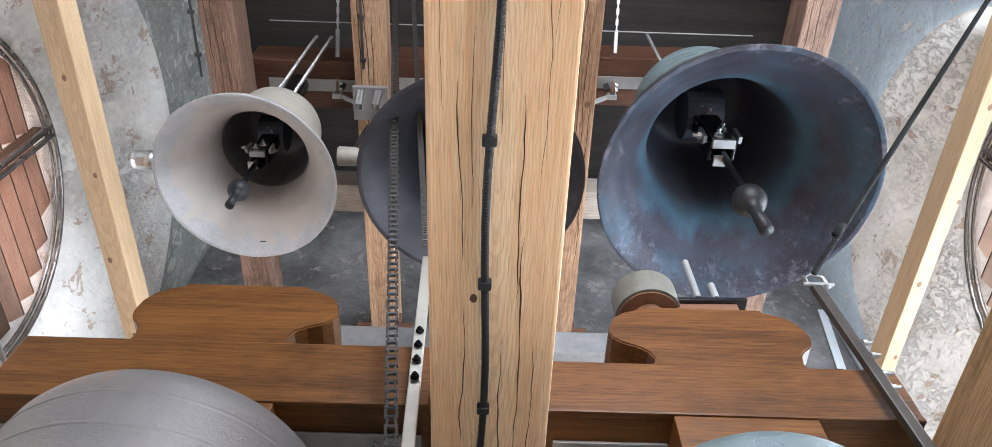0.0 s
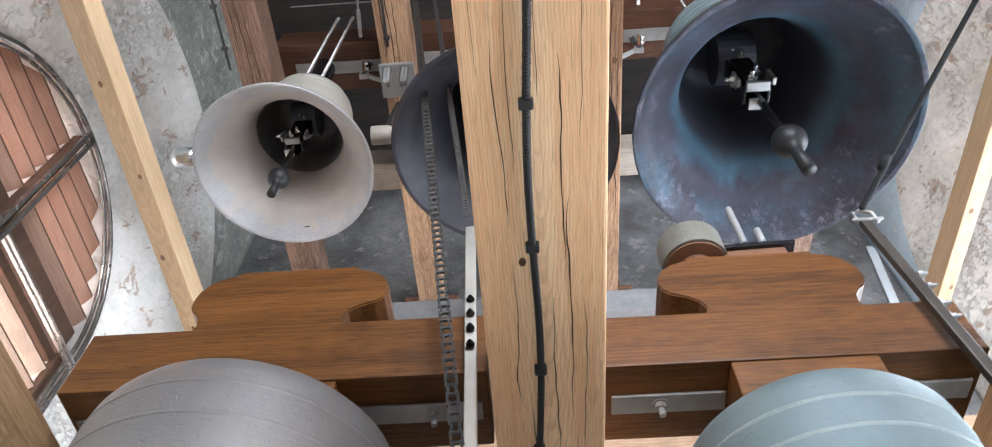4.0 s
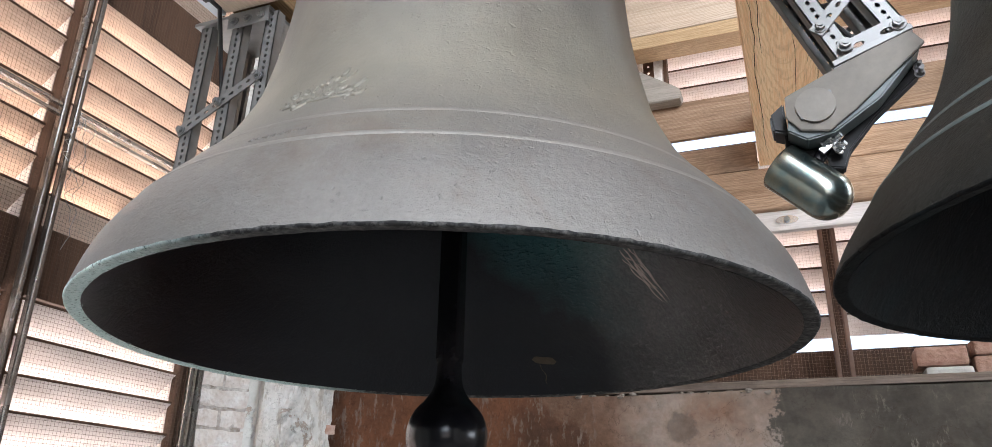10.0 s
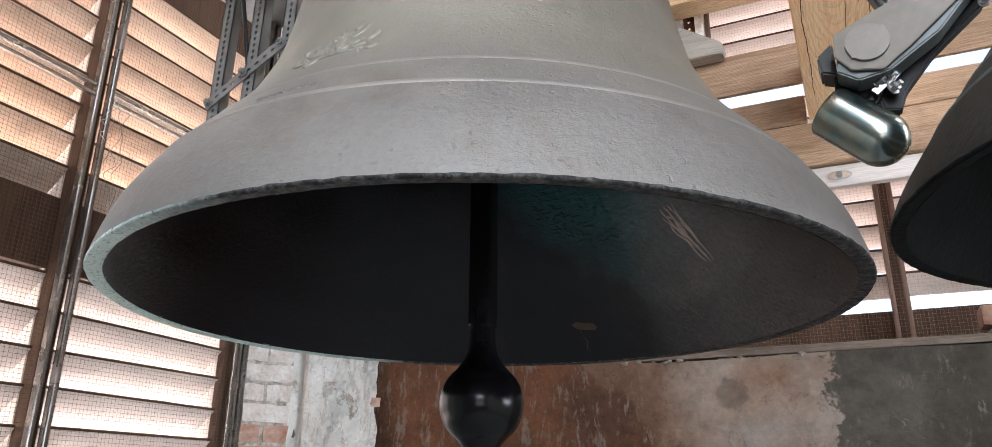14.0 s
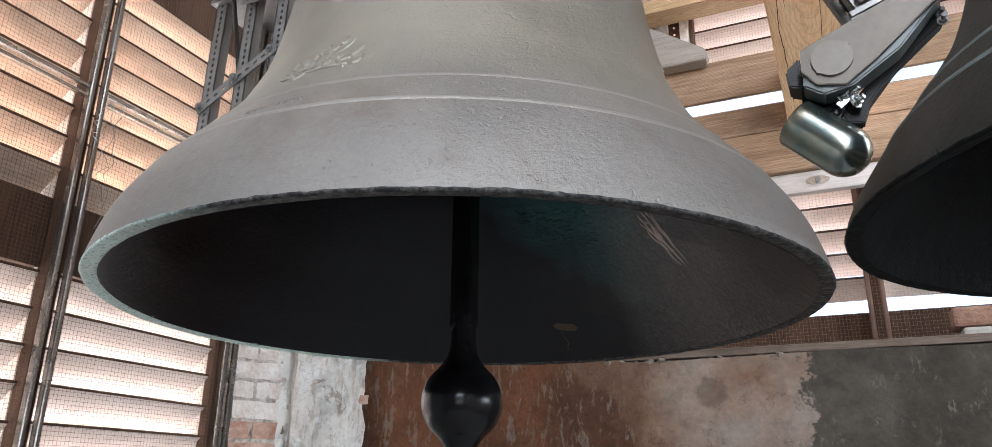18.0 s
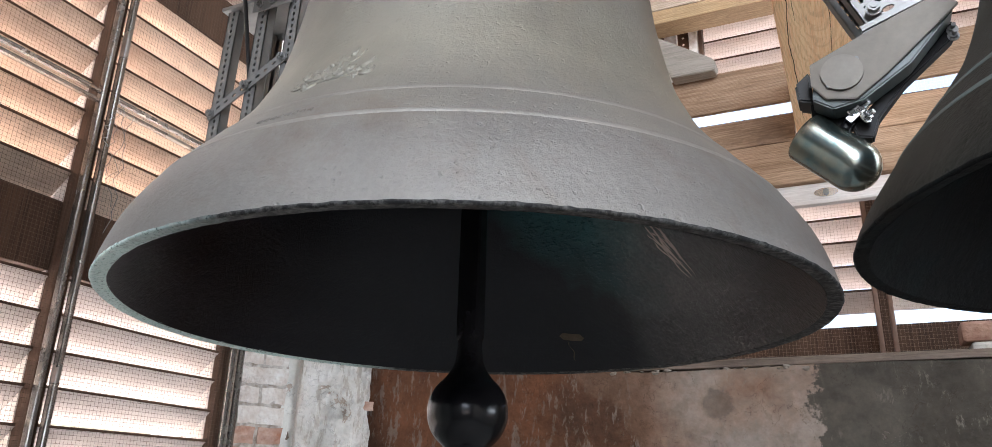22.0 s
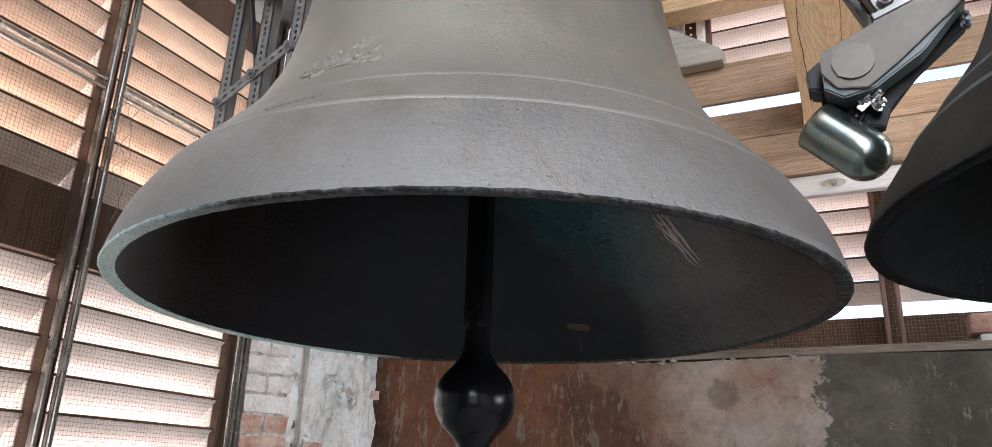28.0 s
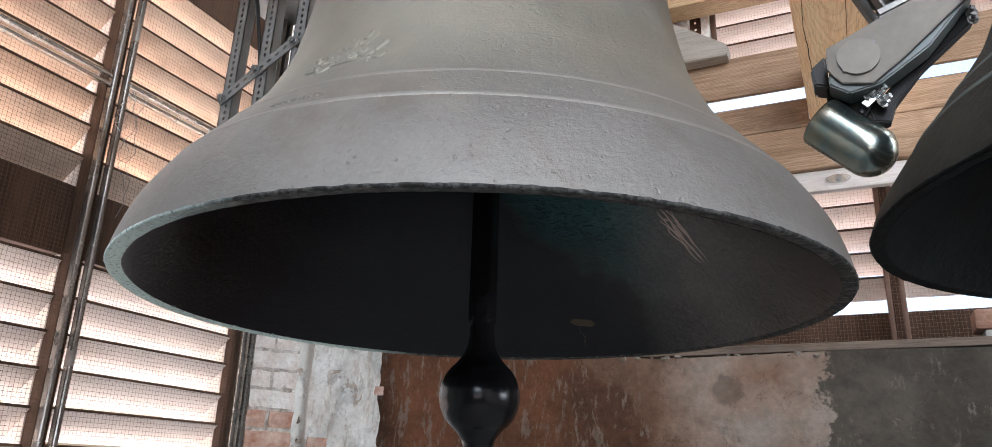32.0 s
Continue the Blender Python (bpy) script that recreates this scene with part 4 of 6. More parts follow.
part("beam", box((1.12, -2.0, JOIST), (1.31, 3.03, JOIST + 0.20), 0.006), LARCH_Y, east_joist)
for x, y0, y1, wide in ((1.03, 0.2, 1.1, 0.0022), (1.075, 0.7, 1.7, 0.0030), (1.13, 0.1, 0.8, 0.002), (1.15, 0.9, 2.2, 0.0026), (1.045, 1.3, 2.4, 0.002)):
    check(east_joist, x + 0.11, y0, y1, wide, JOIST)
for x, y, r in ((1.06, 0.62, 0.012), (1.12, 1.22, 0.016), (1.05, 1.75, 0.010)):
    knot(east_joist, x + 0.11, y, JOIST, r)
for lo, hi, mat, label in (
        (2.592, 2.768, OAK_X, "oak bearing beam along the parapet window"),
        (2.948, 3.128, OAK_X, "oak cross beam in front of the louvres"),
        (3.435, 3.503, LARCH_X, "yellowish sawn batten under the pale cross beam"),
        (3.506, 3.842, PALE_X, "pale planed cross beam in front of the louvres"),
        (3.845, 4.03, OAK_X, "reddish sawn cross beam in front of the louvres"),
        (4.035, 4.265, OAK_X, "sawn oak board in front of the louvres")):
    timber("cross_beam", (-1.95, 3.035, lo), (2.2, 3.06 if lo == 2.948 else 3.16, hi), mat, label)
timber("white_board", (-0.88, 3.06, 2.505), (1.04, 3.10, 2.588), LIMED_X, "white painted board with a screwed steel plate")
for a, b in ((-1.29, -0.118), (0.142, 1.10)):
    timber("blocking_beam", (a, 3.04, 2.772), (b, 3.14, 2.893), OAK_X, "oak blocking beam between the joists")
for x0, x1, mat, y1 in ((-1.29, -1.14, DIM_OAK_Y, 2.75), (-0.63, -0.485, OLD_OAK_Y, 2.72), (0.335, 0.468, OLD_OAK_Y, 2.72), (1.33, 1.48, DIM_OAK_Y, 2.75)):
    joist = thing("upper_joist", ((x0 + x1) / 2, 0.4, 4.90), "old brown oak joist of the upper bell frame with rusty irons", "beam")
    part("timber", box((x0, -2.0, 4.90), (x1, y1, 5.09), 0.008), mat, joist)
    for k in range(4):
        check(joist, x0 + (x1 - x0) * (0.2 + 0.2 * k), 0.2 + 0.35 * k, 1.3 + 0.3 * k, 0.0028, 4.90)
    for k in range(3):
        knot(joist, x0 + (x1 - x0) * (0.3 + 0.25 * ((k * 2) % 3) / 1.2), 0.75 + 0.55 * k, 4.90, 0.011)
    for s, x in ((-1, x0), (1, x1)):
        iron = box((x + min(0, s * 0.012), 2.60, 4.897), (x + max(0, s * 0.012), 2.72, 4.99), 0.002)
        box((x + min(0, s * 0.075), 2.60, 4.897), (x + max(0, s * 0.075), 2.72, 4.908), 0.002, bm=iron)
        part("angle_iron", iron, RUST, joist, "rusty angle iron")
timber("upper_cross_beam", (-0.99, 1.86, 5.095), (0.90, 2.02, 5.26), GREY_X, "grey sawn cross beam lying on the upper joists")
timber("stone_ledge", (-1.6, 2.62, 4.72), (1.5, 3.08, 4.895), MORTAR_DARK, "grey stone ledge that carries the upper joists")
for x0, x1, side in ((-1.455, -1.375, "west"), (1.62, 1.678, "east")):
    batten = thing("pale_batten", ((x0 + x1) / 2, 0.5, 4.0), "slender pale pine beam near the " + side + " wall", "beam")
    part("beam", box((x0, -2.0, 4.0), (x1, 3.0, 4.11), 0.004), PINE_Y, batten)
    for k in range(5):
        knot(batten, x0 + 0.02 + 0.045 * ((k * 0.37) % 1), 0.55 + 0.36 * k, 4.0, 0.009 - 0.001 * (k % 3))


# ---- bells ----
BELL_OUT = [(1.0, 0.0), (1.0, 0.012), (0.993, 0.035), (0.977, 0.09), (0.957, 0.14), (0.921, 0.20), (0.876, 0.26), (0.827, 0.313), (0.778, 0.37), (0.732, 0.43), (0.70, 0.48), (0.668, 0.545), (0.643, 0.60), (0.622, 0.66), (0.605, 0.73),
            (0.590, 0.80), (0.572, 0.90), (0.56, 1.0), (0.55, 1.15), (0.545, 1.30), (0.538, 1.42), (0.527, 1.475), (0.50, 1.522), (0.44, 1.56), (0.34, 1.59), (0.18, 1.605), (0.0, 1.61)]
SLIM_OUT = [(1.0, 0.0), (1.0, 0.012), (0.99, 0.035), (0.965, 0.085), (0.93, 0.14), (0.865, 0.235), (0.805, 0.31), (0.752, 0.38), (0.705, 0.445), (0.672, 0.50), (0.64, 0.57), (0.61, 0.65), (0.58, 0.75), (0.56, 0.84), (0.545, 0.93),
            (0.53, 1.08), (0.515, 1.25), (0.505, 1.40), (0.492, 1.46), (0.46, 1.50), (0.40, 1.54), (0.30, 1.565), (0.18, 1.575), (0.0, 1.58)]
SLIM_OUT = [(a, b * (1.0 + 0.035 * min(1.0, b))) for a, b in SLIM_OUT]
BELL_IN = [(0.962, 0.003), (0.913, 0.065), (0.84, 0.145), (0.765, 0.25), (0.69, 0.345), (0.62, 0.47), (0.565, 0.60), (0.53, 0.8), (0.51, 1.05), (0.48, 1.30), (0.43, 1.44), (0.33, 1.52), (0.0, 1.53)]


def bell(name, centre, r, skin, inside, lip, label, beads, clapper_mat, ball_drop, ball_r, tail, clamp=False, shape=BELL_OUT, split=0.0, bead_mat=None):
    """A hanging bell: body, inside, lip, bead lines, crown, and its clapper."""
    cx, cy, cz = centre
    ob = thing(name, centre, label, "bell")
    outer = smooth_profile([(0.9985 * r, 0.0025)] + [(a * r, b * r) for a, b in shape[2:-1]], 4)
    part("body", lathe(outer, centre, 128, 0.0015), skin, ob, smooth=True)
    for h in beads:
        h = h * r
        at = lambda y: next(a[0] + (b[0] - a[0]) * (y - a[1]) / (b[1] - a[1]) for a, b in zip(outer, outer[1:]) if a[1] <= y <= b[1])
        w = 0.0065
        part("bead", lathe([(at(h + k * w) + lift, h + k * w) for k, lift in ((-1, -0.0008), (-0.5, 0.0013), (0, 0.0021), (0.5, 0.0013), (1, -0.0008))], centre, 128, 0.0015), bead_mat or (BEAD_SKIN if h < r else skin), ob, "raised bead line", smooth=True)
    inner = smooth_profile([(a * r, b * r) for a, b in BELL_IN[:-1]] + [(0.001, 1.53 * r)], 4)
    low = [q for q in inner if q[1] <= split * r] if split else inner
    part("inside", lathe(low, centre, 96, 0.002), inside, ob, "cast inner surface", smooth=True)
    # above the split the inside gets the darker colour, as painted shade
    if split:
        part("vault", lathe(inner[len(low) - 1:], centre, 96, 0.002), BELL_VAULT_SHADE, ob, "upper inside with its shade painted in", smooth=True)
    rim = lathe([(0.960 * r, 0.006 * r), (0.966 * r, 0.0015 * r), (0.99 * r, -0.0005 * r), (0.995 * r, -0.0012), (0.9985 * r, 0.0004), (1.0005 * r, 0.0032), (0.994 * r, 0.0050)], centre, 420, 0.0015)
    for v in rim.verts:
        d = Vector((v.co.x - cx, v.co.y - cy, 0))
        chip = noise.noise(v.co * 34) + 0.7 * noise.noise(v.co * 95)
        ragged = max(0.0, 0.7 * noise.noise(v.co * 110) + 0.7 * noise.noise(v.co * 230)) if v.co.z - cz > 0.0025 and math.hypot(v.co.x - cx, v.co.y - cy) > 0.985 * r else 0.0
        v.co.z += 0.0028 * ragged
        v.co += d.normalized() * 0.0008 * chip + Vector((0, 0, 0.0012 * noise.noise(v.co * 70 + Vector((5, 5, 5)))))
    part("lip", rim, lip, ob, "lip of the bell mouth", smooth=True)
    crown = lathe(smooth_profile([(0.30 * r, 1.58 * r), (0.17 * r, 1.64 * r), (0.15 * r, 1.70 * r), (0.17 * r, 1.76 * r)], 4), centre, 32)
    part("crown", crown, skin, ob, smooth=True)
    # clapper
    bz = cz - ball_drop
    stem_top = cz + 1.45 * r
    thin = 0.26 if clamp else 0.30
    neck = [(ball_r * a, ball_r * b) for a, b in ((0.70, 0.70), (0.56, 0.86), (0.44, 1.02), (0.36, 1.20), (thin + 0.02, 1.45), (thin, 1.9))]
    rod_bm = lathe(neck + [(ball_r * thin, (stem_top - bz) if clamp else ball_r * 2.1)], (cx, cy, bz), 24)
    stem = part("clapper", rod_bm, IRON, ob, "black iron clapper", smooth=True)
    if not clamp:
        w = ball_r * 0.29
        part("clapper_shaft", box((cx - w, cy - w, bz + ball_r * 1.75), (cx + w, cy + w, stem_top), w * 0.42), IRON, stem, "black iron shaft with worn bevelled edges")
    part("clapper_ball", ball((cx, cy, bz), ball_r, n=40), clapper_mat, stem, "smooth black iron ball", smooth=True)
    foot_line = [(ball_r * a, ball_r * b) for a, b in ((0.70, -0.70), (0.54, -0.86), (0.42, -1.02), (0.36, -1.2), (0.35, -1.5))] + [(ball_r * 0.40, -ball_r - tail), (0.001, -ball_r - tail)]
    part("clapper_tail", lathe(foot_line, (cx, cy, bz), 24), clapper_mat, stem, smooth=True)
    if clamp:
        k = r / 0.5
        z0 = cz + 0.52 * r
        for s in (-1, 1):
            part("clamp_plate", bar((cx + s * 0.045 * k, cy, z0), (cx + s * 0.045 * k, cy, z0 + 0.36 * k), 0.012, 0.07 * k, up=(0, 1, 0)), IRON, stem)
            bolt((cx + s * 0.052 * k, cy - 0.01, z0 + 0.10 * k), (s, 0, 0), 0.013 * k, 0.02, stem)
        part("front_plate", box((cx - 0.038 * k, cy - 0.050 * k, z0 + 0.012), (cx + 0.038 * k, cy - 0.041 * k, z0 + 0.25 * k), 0.002), DULL_IRON, stem, "black iron clamp plate")
        part("back_plate", box((cx - 0.030 * k, cy + 0.030 * k, z0 - 0.045 * k), (cx + 0.030 * k, cy + 0.038 * k, z0 + 0.2 * k), 0.002), IRON, stem, "black iron clamp plate")
        part("clamp_shoe", box((cx - 0.043 * k, cy - 0.056 * k, z0 - 0.012 * k), (cx + 0.043 * k, cy - 0.020 * k, z0 + 0.010 * k), 0.002), ZINC, stem, "bright galvanised clamp shoe")
        part("clamp_shoe", box((cx - 0.044 * k, cy - 0.012 * k, z0 - 0.062 * k), (cx + 0.008 * k, cy + 0.030 * k, z0 - 0.050 * k), 0.002), ZINC, stem, "bright galvanised clamp shoe")
        for s in (-1, 1):
            part("cheek", box((cx + s * 0.066 * k - 0.007 * k, cy - 0.058 * k, z0 + 0.015 * k), (cx + s * 0.066 * k + 0.007 * k, cy - 0.030 * k, z0 + 0.105 * k), 0.002), ZINC, stem, "bright galvanised cheek plate")
        bolt((cx - 0.074 * k, cy - 0.046 * k, z0 + 0.055 * k), (-1, 0, 0), 0.012 * k, 0.03 * k, stem, STEEL)
        for dx, dz in ((-0.014, 0.035), (0.012, 0.085)):
            bolt((cx + dx * k, cy - 0.052 * k, z0 + dz * k), (0, -1, 0), 0.013 * k, 0.030 * k, stem, STEEL)
        for dx, dz in ((-0.018, 0.30), (0.010, 0.27)):
            bolt((cx + dx * k, cy - 0.040 * k, z0 + dz * k), (0, -1, 0), 0.012 * k, 0.030 * k, stem, ZINC)
        part("bearing_cap", rod((cx - 0.075 * k, cy, cz + 1.28 * r), (cx + 0.075 * k, cy, cz + 1.28 * r), 0.11 * k, 24), BELL_BLUE, stem, smooth=False)
    return ob


B1, R1 = (-0.7265, 1.466, 1.7615), 0.703
B2, R2 = (0.549, 1.302, 1.778), 0.554
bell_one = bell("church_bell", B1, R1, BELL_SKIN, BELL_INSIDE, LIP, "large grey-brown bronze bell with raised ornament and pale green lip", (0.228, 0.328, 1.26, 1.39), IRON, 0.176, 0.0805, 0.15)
bell_two = bell("church_bell", B2, R2, BELL_GREEN, BELL_NEAR_BLACK, BELL_NEAR_BLACK, "large greenish bronze bell hanging beside its twin", (0.228, 0.328, 1.26, 1.39), IRON, 0.16, 0.068, 0.15, shape=SLIM_OUT, bead_mat=BEAD_GREEN)
part("headstock", rod((B2[0], B2[1] + 0.03, 2.70), (B2[0] + 0.02, B2[1] + 0.06, 2.815), 0.09, 24), IRON, bell_two, "black iron headstock")
B3, B4, B5 = (-0.94, 1.371, 4.188), (-0.073, 1.293, 4.094), (0.873, 1.215, 3.979)
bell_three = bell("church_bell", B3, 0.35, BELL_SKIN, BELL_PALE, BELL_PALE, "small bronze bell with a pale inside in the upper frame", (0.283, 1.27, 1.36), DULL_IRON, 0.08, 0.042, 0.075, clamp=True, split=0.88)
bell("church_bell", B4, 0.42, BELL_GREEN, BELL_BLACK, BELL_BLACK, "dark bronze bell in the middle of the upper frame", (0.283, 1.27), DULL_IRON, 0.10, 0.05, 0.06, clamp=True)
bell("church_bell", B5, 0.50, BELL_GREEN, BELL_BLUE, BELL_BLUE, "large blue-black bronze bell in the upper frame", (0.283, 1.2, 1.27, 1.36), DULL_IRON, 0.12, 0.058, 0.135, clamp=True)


# ---- lobed hardwood yokes that carry the lower bells ----
def yoke(x0, x1, cx, lobe_lo, lobe_hi, z0, z1, lobe_top, block, label, notches):
    ob = thing("bell_yoke", (cx, 1.43, z0), label, "yoke")
    y0, y1 = 1.30, 1.56
    part("beam", box((x0, y0, z0), (x1, y1, z1), 0.005), YOKE_X, ob)
    # raised middle with two rounded shoulders and a notch on each side
    h = lobe_top - z1
    w0, w1 = lobe_lo, lobe_hi

    def shoulder(deep):
        """Outline from the foot of the notch up to the flat top, as (inset, height)."""
        hollow = [(deep - 0.008, z1 - 0.004), (deep, z1 + 0.022), (0.88 * deep, z1 + 0.050), (0.62 * deep, z1 + 0.070), (0.30 * deep, z1 + 0.084), (0.08 * deep, z1 + 0.104)]
        bulge = [(0.0, z1 + 0.13), (0.006, z1 + h - 0.085), (0.025, z1 + h - 0.05), (0.055, z1 + h - 0.027), (0.09, z1 + h - 0.015), (0.10, z1 + h - 0.013), (0.105, z1 + h)]
        return hollow + bulge

    left = [(w0 + d, z) for d, z in shoulder(notches[0])]
    right = [(w1 - d, z) for d, z in reversed(shoulder(notches[1]))]
    bm = bmesh.new()
    front = [bm.verts.new((x, y0 + 0.002, z)) for x, z in left + right]
    back = [bm.verts.new((x, y1 - 0.002, z)) for x, z in left + right]
    n = len(front)
    bm.faces.new(front)
    bm.faces.new(back[::-1])
    for k in range(n):
        bm.faces.new((front[k], back[k], back[(k + 1) % n], front[(k + 1) % n]))
    bmesh.ops.recalc_face_normals(bm, faces=bm.faces[:])
    rim = [e for e in bm.edges if abs(e.verts[0].co.y - e.verts[1].co.y) < 1e-6]
    bmesh.ops.bevel(bm, geom=rim, offset=0.004, segments=2, affect="EDGES")
    part("lobe", bm, YOKE_X, ob, "raised lobed middle of the yoke")
    part("block", box((block[0], y0 + 0.003, block[2]), (block[1], y1 - 0.003, z0 - 0.001), 0.005), YOKE_X, ob)
    part("steel_strap", box((x0 + 0.02, 1.395, z0 - 0.010), (block[0] - 0.002, 1.455, z0 - 0.0015), 0.002), ZINC, ob, "galvanised flat strap under the yoke")
    part("steel_strap", box((block[1] + 0.002, 1.395, z0 - 0.010), (x1 - 0.02, 1.455, z0 - 0.0015), 0.002), ZINC, ob, "galvanised flat strap under the yoke")
    for x in (x0 + 0.14, x1 - 0.14):
        bolt((x, 1.425, z0 - 0.010), (0, 0, -1), 0.012, 0.035, ob)
    return ob


yoke(-1.20, -0.13, -0.729, -0.972, -0.412, 2.94, 3.155, 3.41, (-0.93, -0.50, 2.88), "oiled red-brown hardwood bell yoke with a lobed top", (0.045, 0.115))
yoke(0.15, 1.06, 0.61, 0.333, 0.887, 2.935, 3.115, 3.362, (0.452, 0.80, 2.80), "oiled red-brown hardwood yoke with lobed top and deep block", (0.11, 0.055))

# ---- yokes of the upper bells ----
for x0, x1, c, y, k in ((-1.09, -0.655, B3, 1.32, 0.35), (-0.465, 0.325, B4, 1.30, 0.42), (0.485, 1.27, B5, 1.26, 0.50)):
    ob = thing("bell_yoke", (c[0], y, 5.10), "red-brown hardwood yoke of an upper bell with steel straps", "yoke")
    part("beam", box((x0 - 0.08, y - 0.12, 5.10), (x1 + 0.08, y + 0.12, 5.30), 0.006), UPPER_X, ob)
    part("steel_strap", box((x0 + 0.01, y - 0.03, 5.09), (x1 - 0.01, y + 0.03, 5.0985), 0.002), ZINC, ob, "galvanised flat strap under the yoke")
    part("hanger", rod((c[0], y, c[2] + k * 1.70), (c[0], y, 5.10), 0.05, 16), IRON, ob)


# ---- perforated steel brackets ----
def slotted(p, q, width, face, pitch=0.0195, slot=(0.0125, 0.0088), thick=0.003, bm=None):
    """A flat strip from p to q with a row of rounded slots; face is the way that it faces."""
    own = bmesh.new()
    p, q, face = Vector(p), Vector(q), Vector(face).normalized()
    f = (q - p).normalized()
    side = f.cross(face).normalized()
    n = max(1, int((q - p).length / pitch))
    step = (q - p).length / n
    hole = [(math.cos(a) * slot[0] * 0.5, math.sin(a) * slot[1] * 0.5) for a in [math.tau * k / 8 for k in range(8)]]
    corners = [(round(math.cos(a)) * step / 2, round(math.sin(a)) * width / 2) for a in [math.tau * k / 8 for k in range(8)]]
    for i in range(n):
        c = p + f * step * (i + 0.5)
        edge = corners
        rings = []
        for off in (0.0, -thick):
            rings.append([own.verts.new(c + f * a + side * b + face * off) for a, b in edge])
            rings.append([own.verts.new(c + f * a + side * b + face * off) for a, b in hole])
        eo, ho, eb, hb = rings
        for k in range(8):
            j = (k + 1) % 8
            own.faces.new((eo[k], eo[j], ho[j], ho[k]))
            own.faces.new((eb[j], eb[k], hb[k], hb[j]))
            own.faces.new((ho[k], ho[j], hb[j], hb[k]))
    corner = [(p + side * s * width / 2) for s in (-1, 1)]
    for s, c0 in zip((-1, 1), corner):
        c1 = c0 + (q - p)
        vs = [own.verts.new(v) for v in (c0, c1, c1 - face * thick, c0 - face * thick)]
        own.faces.new(vs if s > 0 else vs[::-1])
    return joined(bm, own)


def channel(p, q, width, deep, face, parent, name="rail"):
    """A rolled C rail: slotted web and two plain flanges with turned lips."""
    p, q, face = Vector(p), Vector(q), Vector(face).normalized()
    f = (q - p).normalized()
    side = f.cross(face).normalized()
    bm = slotted(p, q, width, face)
    for s in (-1, 1):
        o = side * s * (width / 2 - 0.0015) - face * deep / 2
        bar(p + o, q + o, 0.003, deep, up=face, bevel=0, bm=bm)
        o = side * s * (width / 2 - 0.007) - face * deep
        bar(p + o, q + o, 0.012, 0.003, up=face, bevel=0, bm=bm)
    return part(name, bm, ZINC, parent)


def strap(p, q, width, face, parent, bolts=True):
    p, q, face = Vector(p), Vector(q), Vector(face).normalized()
    f = (q - p).normalized()
    ob = part("strap", slotted(p - f * 0.015, q + f * 0.015, width, face, 0.028, (0.016, 0.009), 0.004), ZINC, parent)
    if bolts:
        for at in (p, q):
            bolt(at, face, 0.008, 0.012, parent, ZINC)
    return ob


FRONT = (0, -1, 0)
bracket = thing("hammer_bracket", (0.05, 1.56, 2.30), "slanting galvanised perforated steel bracket hung under the oak joist", "bracket")
rails = (((-0.092, 2.768), (0.092, 2.312)), ((0.004, 2.768), (0.192, 2.348)))
for y, face in ((1.515, FRONT), (1.645, (0, 1, 0))):
    for (xa, za), (xb, zb) in rails:
        channel((xa, y, za), (xb, y, zb), 0.040, 0.03, face, bracket)
for s, (xa, za), (xb, zb) in ((1, (-0.043, 2.598), (0.026, 2.682)), (1, (-0.017, 2.545), (0.106, 2.523)), (1, (0.053, 2.382), (0.132, 2.474))):
    strap((xa, 1.509, za), (xb, 1.509, zb), 0.03, FRONT, bracket)
for (xa, za), (xb, zb) in (((-0.035, 2.60), (0.075, 2.68)), ((0.02, 2.52), (0.12, 2.52)), ((0.08, 2.40), (0.15, 2.47))):
    strap((xa, 1.652, za), (xb, 1.652, zb), 0.03, FRONT, bracket, False)
top_plate = box((-0.125, 1.50, 2.762), (0.03, 1.66, 2.7735), 0.002)
box((-0.125, 1.497, 2.722), (0.03, 1.502, 2.7735), 0.001, bm=top_plate)
part("top_plate", top_plate, ZINC, bracket)
for x in (-0.105, -0.07, -0.02, 0.012):
    bolt((x, 1.497, 2.748), FRONT, 0.008, 0.01, bracket)
foot = bar((0.065, 1.505, 2.288), (0.213, 1.505, 2.344), 0.006, 0.012, bevel=0.001)
bar((0.065, 1.525, 2.281), (0.213, 1.525, 2.337), 0.035, 0.005, bevel=0.001, bm=foot)
part("foot_plate", foot, ZINC, bracket)
part("web_plate", slotted((0.090, 1.5125, 2.318), (0.196, 1.5125, 2.358), 0.042, FRONT, 0.05, (0.026, 0.012)), ZINC, bracket, "slotted web plate")
for x, z in ((0.092, 2.325), (0.19, 2.352)):
    bolt((x, 1.501, z), FRONT, 0.009, 0.012, bracket)
cable = [(-0.04, 1.49, 2.77), (-0.05, 1.50, 2.74), (-0.045, 1.54, 2.68), (-0.02, 1.57, 2.6), (0.02, 1.58, 2.52), (0.07, 1.58, 2.45), (0.12, 1.58, 2.38)]

# striking hammer below it
hammer = thing("striking_hammer", (0.09, 1.56, 2.10), "grey cast hammer drive with a polished yellowish dome-ended hammer head", "bell hammer")


def plate(points, y0, y1, bevel=0.003):
    bm = bmesh.new()
    a = [bm.verts.new((x, y0, z)) for x, z in points]
    b = [bm.verts.new((x, y1, z)) for x, z in points]
    n = len(a)
    bm.faces.new(a)
    bm.faces.new(b[::-1])
    for k in range(n):
        bm.faces.new((a[k], b[k], b[(k + 1) % n], a[(k + 1) % n]))
    bmesh.ops.recalc_face_normals(bm, faces=bm.faces[:])
    if bevel:
        bmesh.ops.bevel(bm, geom=bm.edges[:], offset=bevel, segments=2, affect="EDGES")
    return bm


